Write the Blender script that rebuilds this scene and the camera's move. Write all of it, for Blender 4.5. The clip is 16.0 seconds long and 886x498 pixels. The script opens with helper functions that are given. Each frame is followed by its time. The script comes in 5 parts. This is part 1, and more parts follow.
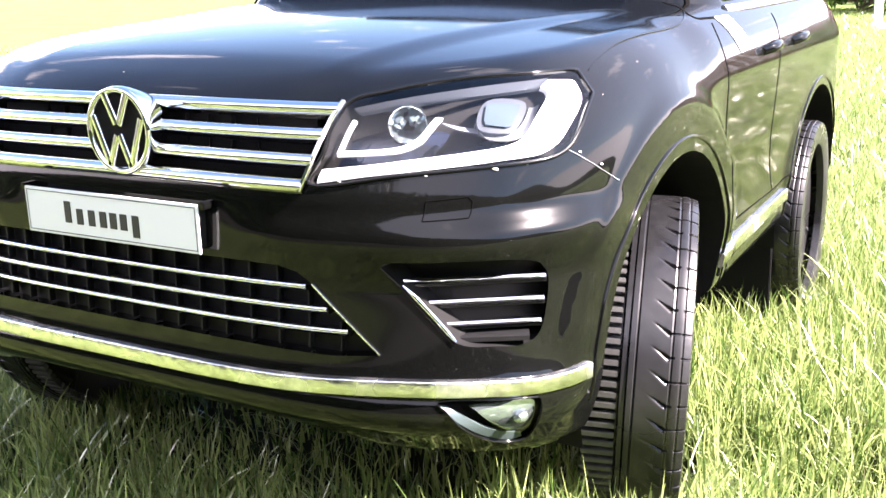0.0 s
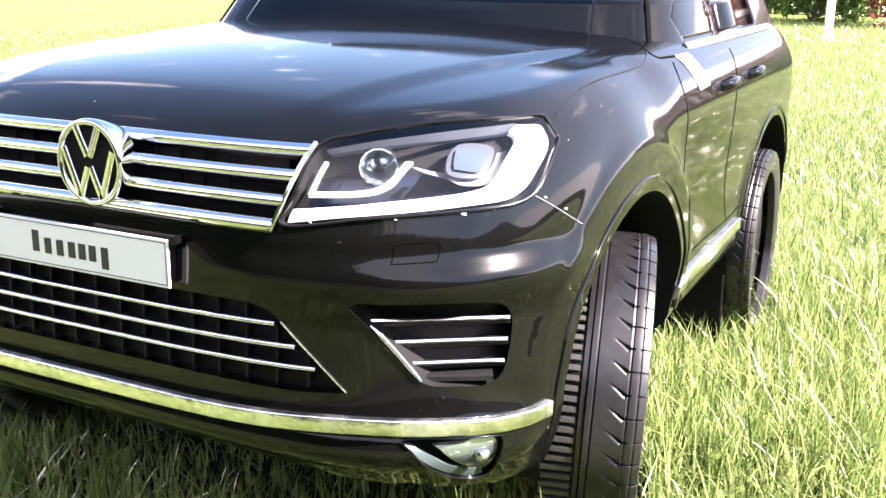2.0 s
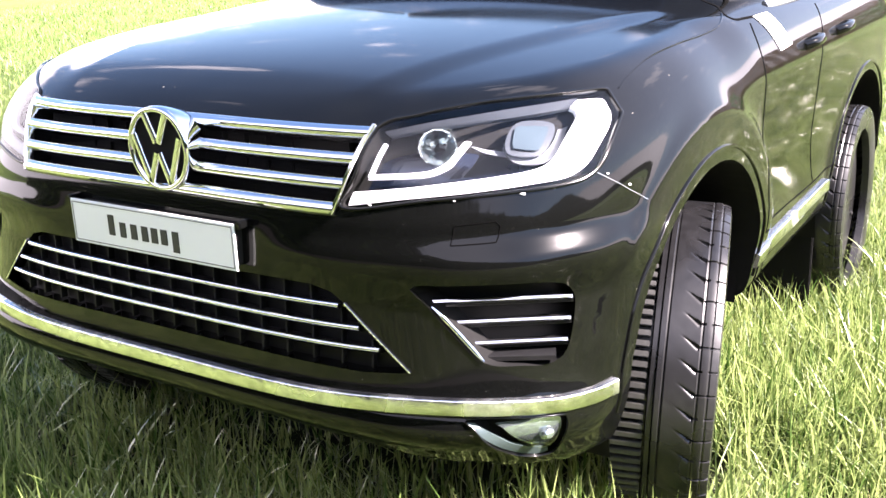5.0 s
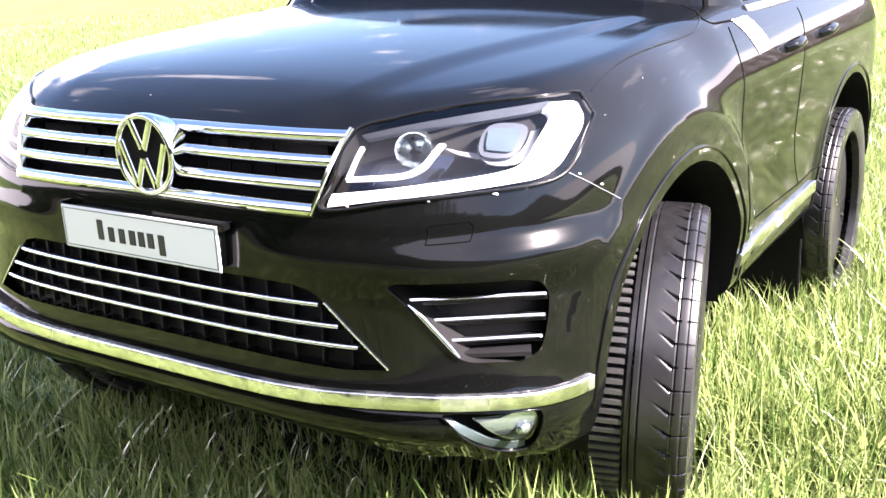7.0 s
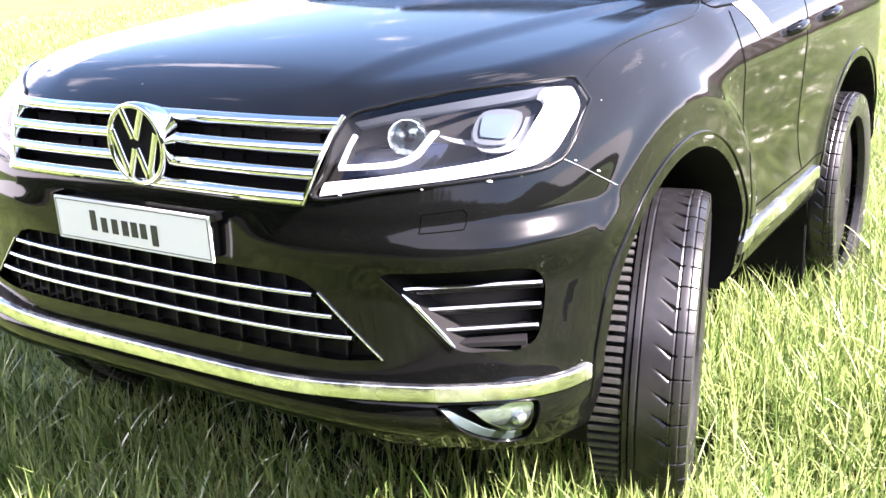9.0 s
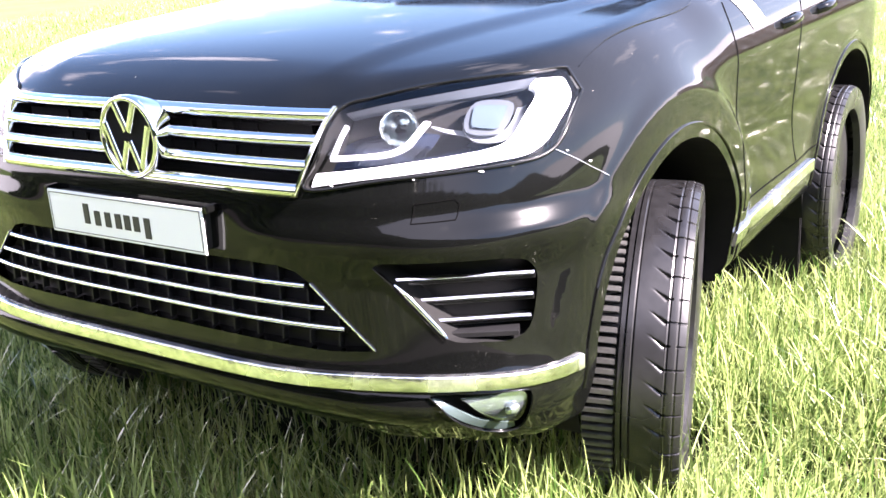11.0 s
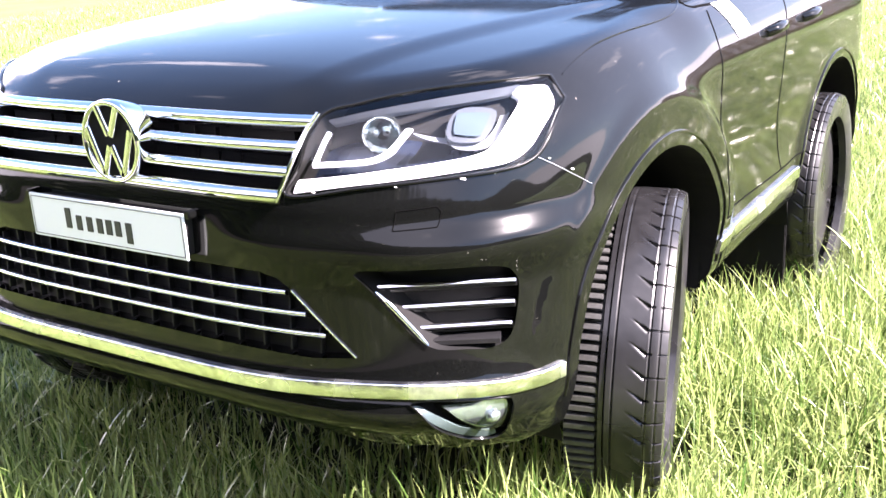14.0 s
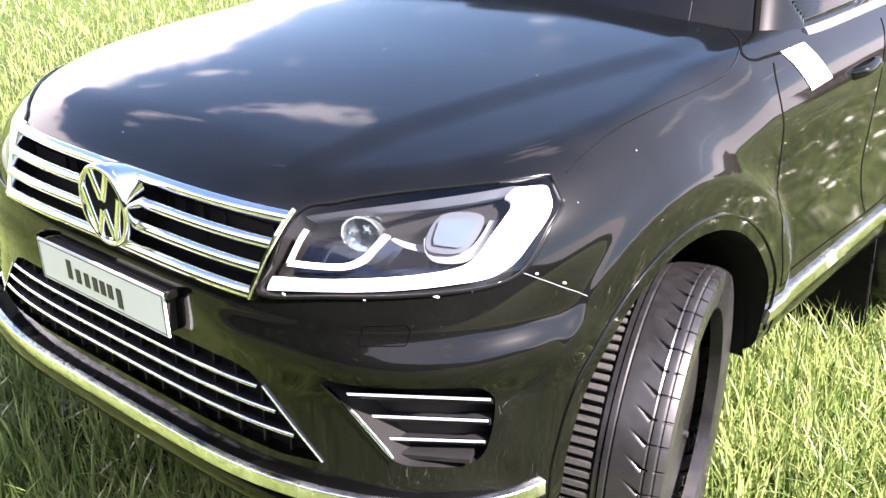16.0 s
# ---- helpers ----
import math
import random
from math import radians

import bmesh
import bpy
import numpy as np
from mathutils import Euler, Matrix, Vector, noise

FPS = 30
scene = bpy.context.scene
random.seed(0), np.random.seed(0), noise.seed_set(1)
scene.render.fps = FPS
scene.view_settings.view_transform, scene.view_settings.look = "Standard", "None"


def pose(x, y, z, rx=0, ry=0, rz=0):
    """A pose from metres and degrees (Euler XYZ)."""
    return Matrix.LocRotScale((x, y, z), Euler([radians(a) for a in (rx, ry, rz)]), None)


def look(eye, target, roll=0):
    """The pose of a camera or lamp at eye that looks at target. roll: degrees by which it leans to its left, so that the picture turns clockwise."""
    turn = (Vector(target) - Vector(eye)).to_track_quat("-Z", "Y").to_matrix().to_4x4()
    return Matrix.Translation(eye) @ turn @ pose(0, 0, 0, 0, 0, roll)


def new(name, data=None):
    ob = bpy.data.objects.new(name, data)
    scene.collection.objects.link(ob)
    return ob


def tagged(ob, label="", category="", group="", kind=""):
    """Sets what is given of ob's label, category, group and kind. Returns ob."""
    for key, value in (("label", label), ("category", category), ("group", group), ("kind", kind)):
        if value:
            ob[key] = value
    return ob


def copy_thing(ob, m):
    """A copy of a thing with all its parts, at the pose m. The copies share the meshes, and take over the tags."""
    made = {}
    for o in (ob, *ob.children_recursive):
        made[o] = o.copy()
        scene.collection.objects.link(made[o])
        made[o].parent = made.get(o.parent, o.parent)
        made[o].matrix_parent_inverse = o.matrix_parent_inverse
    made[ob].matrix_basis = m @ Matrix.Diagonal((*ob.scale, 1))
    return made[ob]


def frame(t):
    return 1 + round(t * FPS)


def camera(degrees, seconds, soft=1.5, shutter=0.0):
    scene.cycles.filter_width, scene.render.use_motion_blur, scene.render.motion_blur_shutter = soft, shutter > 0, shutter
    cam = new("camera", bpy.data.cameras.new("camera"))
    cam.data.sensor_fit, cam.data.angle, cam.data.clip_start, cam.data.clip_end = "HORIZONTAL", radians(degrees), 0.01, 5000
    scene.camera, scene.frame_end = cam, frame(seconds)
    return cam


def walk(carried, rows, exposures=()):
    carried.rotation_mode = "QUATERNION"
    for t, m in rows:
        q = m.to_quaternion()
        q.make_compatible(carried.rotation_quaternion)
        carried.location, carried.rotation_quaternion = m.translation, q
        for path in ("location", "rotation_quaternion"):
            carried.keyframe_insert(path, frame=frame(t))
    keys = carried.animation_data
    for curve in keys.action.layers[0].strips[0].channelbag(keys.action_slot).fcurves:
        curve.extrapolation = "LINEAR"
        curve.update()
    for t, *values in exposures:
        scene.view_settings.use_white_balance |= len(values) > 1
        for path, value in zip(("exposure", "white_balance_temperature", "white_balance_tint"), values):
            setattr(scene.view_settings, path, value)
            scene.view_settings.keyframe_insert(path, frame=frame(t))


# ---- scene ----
cam = camera(45.5, 16.0)
PATH = [
    (0, (0.622, -0.562, 0.476), (-0.342, 1.112, -0.043), -1.5),
    (0.5, (0.624, -0.562, 0.471), (-0.334, 1.115, -0.049), -1.6),
    (1, (0.627, -0.558, 0.472), (-0.333, 1.115, -0.057), -1.8),
    (1.5, (0.629, -0.561, 0.487), (-0.305, 1.125, -0.047), -1.5),
    (2, (0.616, -0.574, 0.513), (-0.266, 1.141, -0.017), 0.5),
    (2.5, (0.592, -0.58, 0.523), (-0.234, 1.151, -0.043), 0.7),
    (3, (0.602, -0.557, 0.533), (-0.254, 1.14, -0.088), 0.1),
    (3.5, (0.612, -0.543, 0.519), (-0.304, 1.123, -0.103), -0.4),
    (4, (0.623, -0.538, 0.528), (-0.365, 1.089, -0.087), -2.0),
    (4.2, (0.627, -0.542, 0.531), (-0.386, 1.069, -0.086), -2.1),
    (6.3, (0.661, -0.557, 0.528), (-0.392, 1.034, -0.069), -2.4),
    (6.5, (0.667, -0.557, 0.531), (-0.39, 1.036, -0.058), -2.7),
    (7, (0.671, -0.557, 0.527), (-0.387, 1.034, -0.063), -2.9),
    (7.5, (0.673, -0.556, 0.527), (-0.401, 1.021, -0.073), -3.5),
    (8, (0.675, -0.551, 0.525), (-0.397, 1.026, -0.077), -3.3),
    (10.3, (0.675, -0.541, 0.522), (-0.394, 1.032, -0.097), -3.7),
    (10.5, (0.68, -0.543, 0.521), (-0.391, 1.033, -0.087), -3.6),
    (11, (0.681, -0.543, 0.517), (-0.389, 1.033, -0.093), -3.7),
    (11.5, (0.68, -0.542, 0.518), (-0.389, 1.035, -0.09), -3.8),
    (12, (0.682, -0.54, 0.517), (-0.384, 1.039, -0.092), -3.7),
    (12.5, (0.686, -0.537, 0.519), (-0.367, 1.051, -0.088), -3.4),
    (13, (0.684, -0.539, 0.519), (-0.368, 1.048, -0.094), -3.1),
    (13.5, (0.686, -0.537, 0.52), (-0.371, 1.048, -0.092), -3.4),
    (14, (0.686, -0.538, 0.52), (-0.37, 1.048, -0.087), -3.2),
    (14.5, (0.683, -0.537, 0.518), (-0.369, 1.048, -0.099), -3.2),
    (15, (0.689, -0.52, 0.522), (-0.378, 1.05, -0.108), -3.6),
    (15.5, (0.725, -0.447, 0.571), (-0.427, 1.029, -0.133), -5.0),
    (16, (0.726, -0.382, 0.648), (-0.514, 0.966, -0.154), -2.4),
]
walk(cam, [(t, look(eye, target, roll)) for t, eye, target, roll in PATH],
     exposures=[(0.0, 3.60, 6600, 29), (2.0, 3.42, 6640, 29), (2.5, 3.15, 6800, 27), (2.9, 3.05, 7000, 25), (3.6, 3.05, 7000, 25), (4.0, 3.10, 6750, 26), (6.5, 3.44, 6500, 30),
                (10.0, 3.64, 6400, 31), (15.0, 3.64, 6400, 31), (16.0, 3.38, 6620, 29)])

# ---- daylight ----
SUN = Vector((0.755, 0.145, 0.64)).normalized()
world = bpy.data.worlds.new("sky")
scene.world = world
world.use_nodes = True
wn, wl = world.node_tree.nodes, world.node_tree.links
wn.clear()
sky = wn.new("ShaderNodeTexSky")
sky.sky_type, sky.sun_disc = "NISHITA", False
sky.dust_density = 0.5
sky.ozone_density = 1.6
sky.sun_elevation = math.asin(SUN.z)
sky.sun_rotation = math.atan2(SUN.x, SUN.y)
coord = wn.new("ShaderNodeTexCoord")
# clouds: a few broken cumulus on a flat layer, a bank low along the horizon that rises in the west; pale patches added
# in the south and north-east to lighten chrome and fender reflections
sep = wn.new("ShaderNodeSeparateXYZ")
wl.new(coord.outputs["Generated"], sep.inputs[0])
lift = wn.new("ShaderNodeMath")
lift.operation, lift.inputs[1].default_value = "MAXIMUM", 0.06
wl.new(sep.outputs["Z"], lift.inputs[0])
flat = wn.new("ShaderNodeVectorMath")
flat.operation = "DIVIDE"
drift = wn.new("ShaderNodeVectorMath")
drift.operation, drift.inputs[1].default_value = "ADD", (3.1, 1.7, 0.4)
wl.new(coord.outputs["Generated"], flat.inputs[0])
wl.new(lift.outputs[0], flat.inputs[1])
puff = wn.new("ShaderNodeTexNoise")
puff.inputs["Scale"].default_value, puff.inputs["Detail"].default_value, puff.inputs["Roughness"].default_value = 2.3, 9.0, 0.56
wl.new(flat.outputs[0], drift.inputs[0])
wl.new(drift.outputs[0], puff.inputs["Vector"])
edge = wn.new("ShaderNodeValToRGB")
edge.color_ramp.elements[0].position, edge.color_ramp.elements[1].position = 0.595, 0.675
edge.color_ramp.elements[0].color, edge.color_ramp.elements[1].color = (0.0, 0.0, 0.0, 1), (0.55, 0.55, 0.55, 1)
wl.new(puff.outputs["Fac"], edge.inputs["Fac"])
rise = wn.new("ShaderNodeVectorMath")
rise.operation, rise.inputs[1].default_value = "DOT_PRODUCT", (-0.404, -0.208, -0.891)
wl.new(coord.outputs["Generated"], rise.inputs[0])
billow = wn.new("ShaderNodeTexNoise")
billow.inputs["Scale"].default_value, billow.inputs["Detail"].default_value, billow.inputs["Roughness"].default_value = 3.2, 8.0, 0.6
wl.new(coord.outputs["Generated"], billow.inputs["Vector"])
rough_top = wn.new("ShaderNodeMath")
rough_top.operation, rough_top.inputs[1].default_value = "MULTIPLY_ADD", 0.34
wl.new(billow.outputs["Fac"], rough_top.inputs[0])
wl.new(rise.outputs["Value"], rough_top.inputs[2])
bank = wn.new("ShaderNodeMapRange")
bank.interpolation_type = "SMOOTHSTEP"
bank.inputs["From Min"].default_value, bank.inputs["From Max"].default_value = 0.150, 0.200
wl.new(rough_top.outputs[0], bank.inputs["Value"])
uneven = wn.new("ShaderNodeMath")
uneven.operation, uneven.inputs[1].default_value = "MULTIPLY", 0.14
wl.new(billow.outputs["Fac"], uneven.inputs[0])
under_cloud = wn.new("ShaderNodeMath")
under_cloud.operation = "SUBTRACT"
wl.new(uneven.outputs[0], under_cloud.inputs[0])
wl.new(sep.outputs["Z"], under_cloud.inputs[1])
low_bank = wn.new("ShaderNodeMapRange")
low_bank.interpolation_type = "SMOOTHSTEP"
low_bank.inputs["From Min"].default_value, low_bank.inputs["From Max"].default_value = -0.092, -0.060
wl.new(under_cloud.outputs[0], low_bank.inputs["Value"])
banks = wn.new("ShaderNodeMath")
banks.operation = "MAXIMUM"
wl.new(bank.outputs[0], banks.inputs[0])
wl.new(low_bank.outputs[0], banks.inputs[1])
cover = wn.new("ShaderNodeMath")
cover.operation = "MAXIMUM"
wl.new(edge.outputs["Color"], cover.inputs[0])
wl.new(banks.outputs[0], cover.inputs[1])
south = wn.new("ShaderNodeVectorMath")
south.operation, south.inputs[1].default_value = "DOT_PRODUCT", (0.10, -0.83, 0.55)
wl.new(coord.outputs["Generated"], south.inputs[0])
south_patch = wn.new("ShaderNodeMapRange")
south_patch.interpolation_type = "SMOOTHSTEP"
south_patch.inputs["From Min"].default_value, south_patch.inputs["From Max"].default_value, south_patch.inputs["To Max"].default_value = 0.50, 0.98, 0.40
wl.new(south.outputs["Value"], south_patch.inputs["Value"])
north = wn.new("ShaderNodeVectorMath")
north.operation, north.inputs[1].default_value = "DOT_PRODUCT", (0.45, 0.78, 0.42)
wl.new(coord.outputs["Generated"], north.inputs[0])
north_patch = wn.new("ShaderNodeMapRange")
north_patch.interpolation_type = "SMOOTHSTEP"
north_patch.inputs["From Min"].default_value, north_patch.inputs["From Max"].default_value, north_patch.inputs["To Max"].default_value = 0.70, 1.0, 0.22
wl.new(north.outputs["Value"], north_patch.inputs["Value"])
sky_patches = wn.new("ShaderNodeMath")
sky_patches.operation = "MAXIMUM"
wl.new(south_patch.outputs[0], sky_patches.inputs[0])
wl.new(north_patch.outputs[0], sky_patches.inputs[1])
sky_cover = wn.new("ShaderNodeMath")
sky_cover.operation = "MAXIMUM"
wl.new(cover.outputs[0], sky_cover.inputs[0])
wl.new(sky_patches.outputs[0], sky_cover.inputs[1])
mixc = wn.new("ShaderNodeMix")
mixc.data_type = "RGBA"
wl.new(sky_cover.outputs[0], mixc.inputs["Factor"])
clean = wn.new("ShaderNodeMix")
clean.data_type, clean.blend_type = "RGBA", "MULTIPLY"
clean.inputs["Factor"].default_value, clean.inputs["B"].default_value = 1.0, (0.89, 1.02, 1.03, 1)
wl.new(sky.outputs["Color"], clean.inputs["A"])
wl.new(clean.outputs["Result"], mixc.inputs["A"])
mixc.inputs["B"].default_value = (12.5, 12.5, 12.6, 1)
back = wn.new("ShaderNodeBackground")
back.inputs["Strength"].default_value = 0.047
wl.new(mixc.outputs["Result"], back.inputs["Color"])
wout = wn.new("ShaderNodeOutputWorld")
wl.new(back.outputs[0], wout.inputs["Surface"])

sun = new("sun", bpy.data.lights.new("sun", "SUN"))
sun.data.energy, sun.data.angle, sun.data.color = 5.0, radians(0.53), (1.0, 0.95, 0.87)
sun.matrix_world = look(SUN * 20, (0, 0, 0))

# ---- shape of the car body ----
AXLE_F, AXLE_R, WHEEL_Y, WHEEL_Z = 0.302, 0.955, 0.3203, 0.1225
ARCH_Y = 0.938          # middle of the rear arch
ARCH_R, ARCH_R2 = 0.163, 0.152


TABLES = {}


def ramp(v, knots, soft=0.005):
    """Smooth curve through (position, value) knots: monotone cubic, softened."""
    key = (tuple(knots), soft)
    if key not in TABLES:
        p, q = np.array(knots, float).T
        h, d = np.diff(p), np.diff(q) / np.diff(p)
        m = np.zeros(len(p))
        for i in range(1, len(p) - 1):
            if d[i - 1] * d[i] > 0:
                w1, w2 = 2 * h[i] + h[i - 1], h[i] + 2 * h[i - 1]
                m[i] = (w1 + w2) / (w1 / d[i - 1] + w2 / d[i])
        m[0], m[-1] = d[0], d[-1]
        g = np.arange(p[0] - 0.06, p[-1] + 0.06, 0.0005)
        c = np.clip(g, p[0], p[-1])
        i = np.clip(np.searchsorted(p, c, "right") - 1, 0, len(p) - 2)
        t = (c - p[i]) / h[i]
        val = ((1 + 2 * t) * (1 - t) ** 2 * q[i] + t * (1 - t) ** 2 * h[i] * m[i] + t * t * (3 - 2 * t) * q[i + 1] + t * t * (t - 1) * h[i] * m[i + 1])
        val += np.minimum(g - p[0], 0) * d[0] * 0 + np.maximum(g - p[-1], 0) * d[-1] * 0
        k = np.exp(-0.5 * (np.arange(-40, 41) * 0.0005 / soft) ** 2)
        wide = np.concatenate([np.full(40, val[0]), val, np.full(40, val[-1])])
        TABLES[key] = (g, np.convolve(wide, k / k.sum(), "valid"))
    return np.interp(v, *TABLES[key])


NOSE = [(0.10, 0.060), (0.145, 0.014), (0.170, -0.0120), (0.182, -0.0115), (0.194, -0.0008), (0.222, 0.001), (0.255, 0.002), (0.285, 0.004),
        (0.318, 0.006), (0.332, 0.0115), (0.350, 0.0175), (0.385, 0.032), (0.42, 0.060)]
FENDER = [(0.10, 0.330), (0.14, 0.350), (0.186, 0.3578), (0.199, 0.3565), (0.22, 0.356), (0.30, 0.357), (0.330, 0.3570), (0.345, 0.3562), (0.365, 0.3530), (0.386, 0.3440), (0.40, 0.335), (0.43, 0.309), (0.46, 0.280)]
DOORS = [(0.10, 0.325), (0.14, 0.341), (0.18, 0.348), (0.22, 0.347), (0.30, 0.352), (0.362, 0.3530), (0.376, 0.3500), (0.43, 0.322), (0.46, 0.304)]
BACK = [(0.05, 0.275), (0.15, 0.300), (0.33, 0.345), (0.40, 0.385), (0.48, 0.43)]
ROUND = [(0.05, 4.4), (0.16, 4.4), (0.186, 4.25), (0.20, 4.1), (0.27, 3.75), (0.33, 3.7), (0.365, 3.55), (0.40, 3.1), (0.5, 3.0)]
HOOD = [(0.0, 0.376), (0.04, 0.392), (0.09, 0.410), (0.16, 0.421), (0.25, 0.429), (0.34, 0.4345), (0.44, 0.4400), (0.60, 0.4450), (1.30, 0.4450)]


def step(v, a, b):
    t = np.clip((v - a) / (b - a), 0, 1)
    return t * t * (3 - 2 * t)


def hood_height(x, y):
    ax = np.abs(x)
    base = ramp(y, HOOD, 0.010) - 0.014 * (ax / 0.31) ** 2.2
    dome = np.interp(y, [0.05, 0.42], [0.165, 0.262])
    base += 0.0026 * (1 - step(ax, dome - 0.016, dome + 0.022)) * step(y, 0.03, 0.10)
    return base


def flare(y, z):
    """Half width of the wheel-arch flares: upright next to the arch, sloping in beyond a crease."""
    out = 0.0
    for yc, r, w in ((AXLE_F, 0.207, 0.3610), (ARCH_Y, 0.170, 0.3520)):
        d = np.hypot(y - yc, z - 0.155)
        rise = np.where(y < yc, step(z, 0.10, 0.22), step(z, 0.13, 0.24))
        over = d - r
        over = 0.5 * (over + np.sqrt(over * over + 0.003 ** 2))
        out = np.maximum(out, w - 0.70 * over - 0.020 * (1 - rise))
    return out


def body(x, y, z):
    """Negative inside the car body, positive outside, about metres near the surface."""
    ax = np.abs(x)
    w = step(y, 0.37, 0.46)
    a = ramp(z, FENDER) * (1 - w) + ramp(z, DOORS) * w
    f = flare(y, z)
    a = 0.5 * (a + f + np.sqrt((a - f) ** 2 + 0.004 ** 2))
    yb = ramp(z, BACK, 0.012)
    ledge = 0.0092 * (0.40 + 0.60 * step(ax, 0.20, 0.31)) * step(z, 0.258, 0.292) * (1 - step(z, 0.294, 0.316)) * step(ax, 0.10, 0.17) * (1 - step(y, 0.11, 0.21))
    b = yb - ramp(z, NOSE) + ledge
    a = a + 0.8 * ledge
    front = np.maximum((yb - y) / b, 0)
    rear = np.maximum((y - 1.00) / 0.22, 0)
    wide = ax / a
    n = ramp(z, ROUND, 0.010)
    plan = ((wide ** n + front ** n + rear ** n) ** (1 / n) - 1) * 0.34
    top = z - hood_height(x, y)
    lip = (1 - step(y, 0.15, 0.3)) * (1 - step(y - 1.3 * np.maximum(ax - 0.24, 0), 0.035, 0.075))
    low = np.interp(y, [0.0, 0.2, 0.5, 1.2], [0.152, 0.142, 0.138, 0.150]) - 0.030 * step(ax, 0.11, 0.27) * lip - z
    k = 0.018 + 0.012 * step(y, 0.16, 0.42)
    h = np.clip(0.5 + 0.5 * (plan - top) / k, 0, 1)
    up = top * (1 - h) + plan * h + k * h * (1 - h)
    k2 = 0.02
    h = np.clip(0.5 + 0.5 * (up - low) / k2, 0, 1)
    return low * (1 - h) + up * h + k2 * h * (1 - h)


def march(origin, way, far, steps=46):
    """Where rays from inside the body leave it, by halving the stretch. Arrays of points and ways."""
    lo, hi = np.zeros(len(origin)), np.full(len(origin), far)
    for _ in range(steps):
        mid = (lo + hi) / 2
        p = origin + way * mid[:, None]
        inside = body(p[:, 0], p[:, 1], p[:, 2]) < 0
        lo, hi = np.where(inside, mid, lo), np.where(inside, hi, mid)
    return origin + way * lo[:, None]


def front_y(x, z):
    """Depth of the nose at (x, z)."""
    x, z = np.atleast_1d(np.asarray(x, float)), np.atleast_1d(np.asarray(z, float))
    x, z = np.broadcast_arrays(x, z)
    o = np.stack([x, np.full(x.shape, 0.36), z], 1)
    return march(o, np.tile((0.0, -1.0, 0.0), (len(x), 1)), 0.5)[:, 1]


def side_x(y, z):
    """Half width of the body at (y, z)."""
    y, z = np.atleast_1d(np.asarray(y, float)), np.atleast_1d(np.asarray(z, float))
    y, z = np.broadcast_arrays(y, z)
    o = np.stack([np.zeros(y.shape), y, z], 1)
    return march(o, np.tile((1.0, 0.0, 0.0), (len(y), 1)), 0.5)[:, 0]
# ---- end of the shape ----

# ---- materials ----
def material(name, color, rough=0.5, metal=0.0, coat=0.0, grain=0.0, scale=40.0, bump=0.0, rough_var=0.0, spread=0.0):
    """A procedural surface: colour varied at two scales, roughness varied, fine relief."""
    m = bpy.data.materials.new(name)
    m.use_nodes = True
    n, l = m.node_tree.nodes, m.node_tree.links
    p = n["Principled BSDF"]
    p.inputs["Base Color"].default_value = (*color, 1)
    p.inputs["Roughness"].default_value = rough
    p.inputs["Metallic"].default_value = metal
    p.inputs["Coat Weight"].default_value = coat
    p.inputs["Coat Roughness"].default_value = 0.03
    tc = n.new("ShaderNodeTexCoord")
    fine, wide = n.new("ShaderNodeTexNoise"), n.new("ShaderNodeTexNoise")
    for t, s, d in ((fine, scale, 5.0), (wide, scale * 0.12, 3.0)):
        t.inputs["Scale"].default_value, t.inputs["Detail"].default_value = s, d
        l.new(tc.outputs["Object"], t.inputs["Vector"])
    if grain or spread:
        both = n.new("ShaderNodeMath")
        both.operation = "ADD"
        l.new(fine.outputs["Fac"], both.inputs[0])
        l.new(wide.outputs["Fac"], both.inputs[1])
        r = n.new("ShaderNodeMapRange")
        r.inputs["From Min"].default_value, r.inputs["From Max"].default_value = 0.6, 1.4
        r.inputs["To Min"].default_value, r.inputs["To Max"].default_value = 1 - grain, 1 + grain
        l.new(both.outputs[0], r.inputs["Value"])
        v = n.new("ShaderNodeVectorMath")
        v.operation = "SCALE"
        v.inputs[0].default_value = color
        l.new(r.outputs[0], v.inputs["Scale"])
        l.new(v.outputs[0], p.inputs["Base Color"])
    if rough_var:
        r = n.new("ShaderNodeMapRange")
        r.inputs["From Min"].default_value, r.inputs["From Max"].default_value = 0.35, 0.7
        r.inputs["To Min"].default_value, r.inputs["To Max"].default_value = max(rough - rough_var, 0.01), rough + rough_var
        l.new(wide.outputs["Fac"], r.inputs["Value"])
        l.new(r.outputs[0], p.inputs["Roughness"])
    if bump:
        b = n.new("ShaderNodeBump")
        b.inputs["Strength"].default_value, b.inputs["Distance"].default_value = bump, 0.001
        l.new(fine.outputs["Fac"], b.inputs["Height"])
        l.new(b.outputs[0], p.inputs["Normal"])
    return m


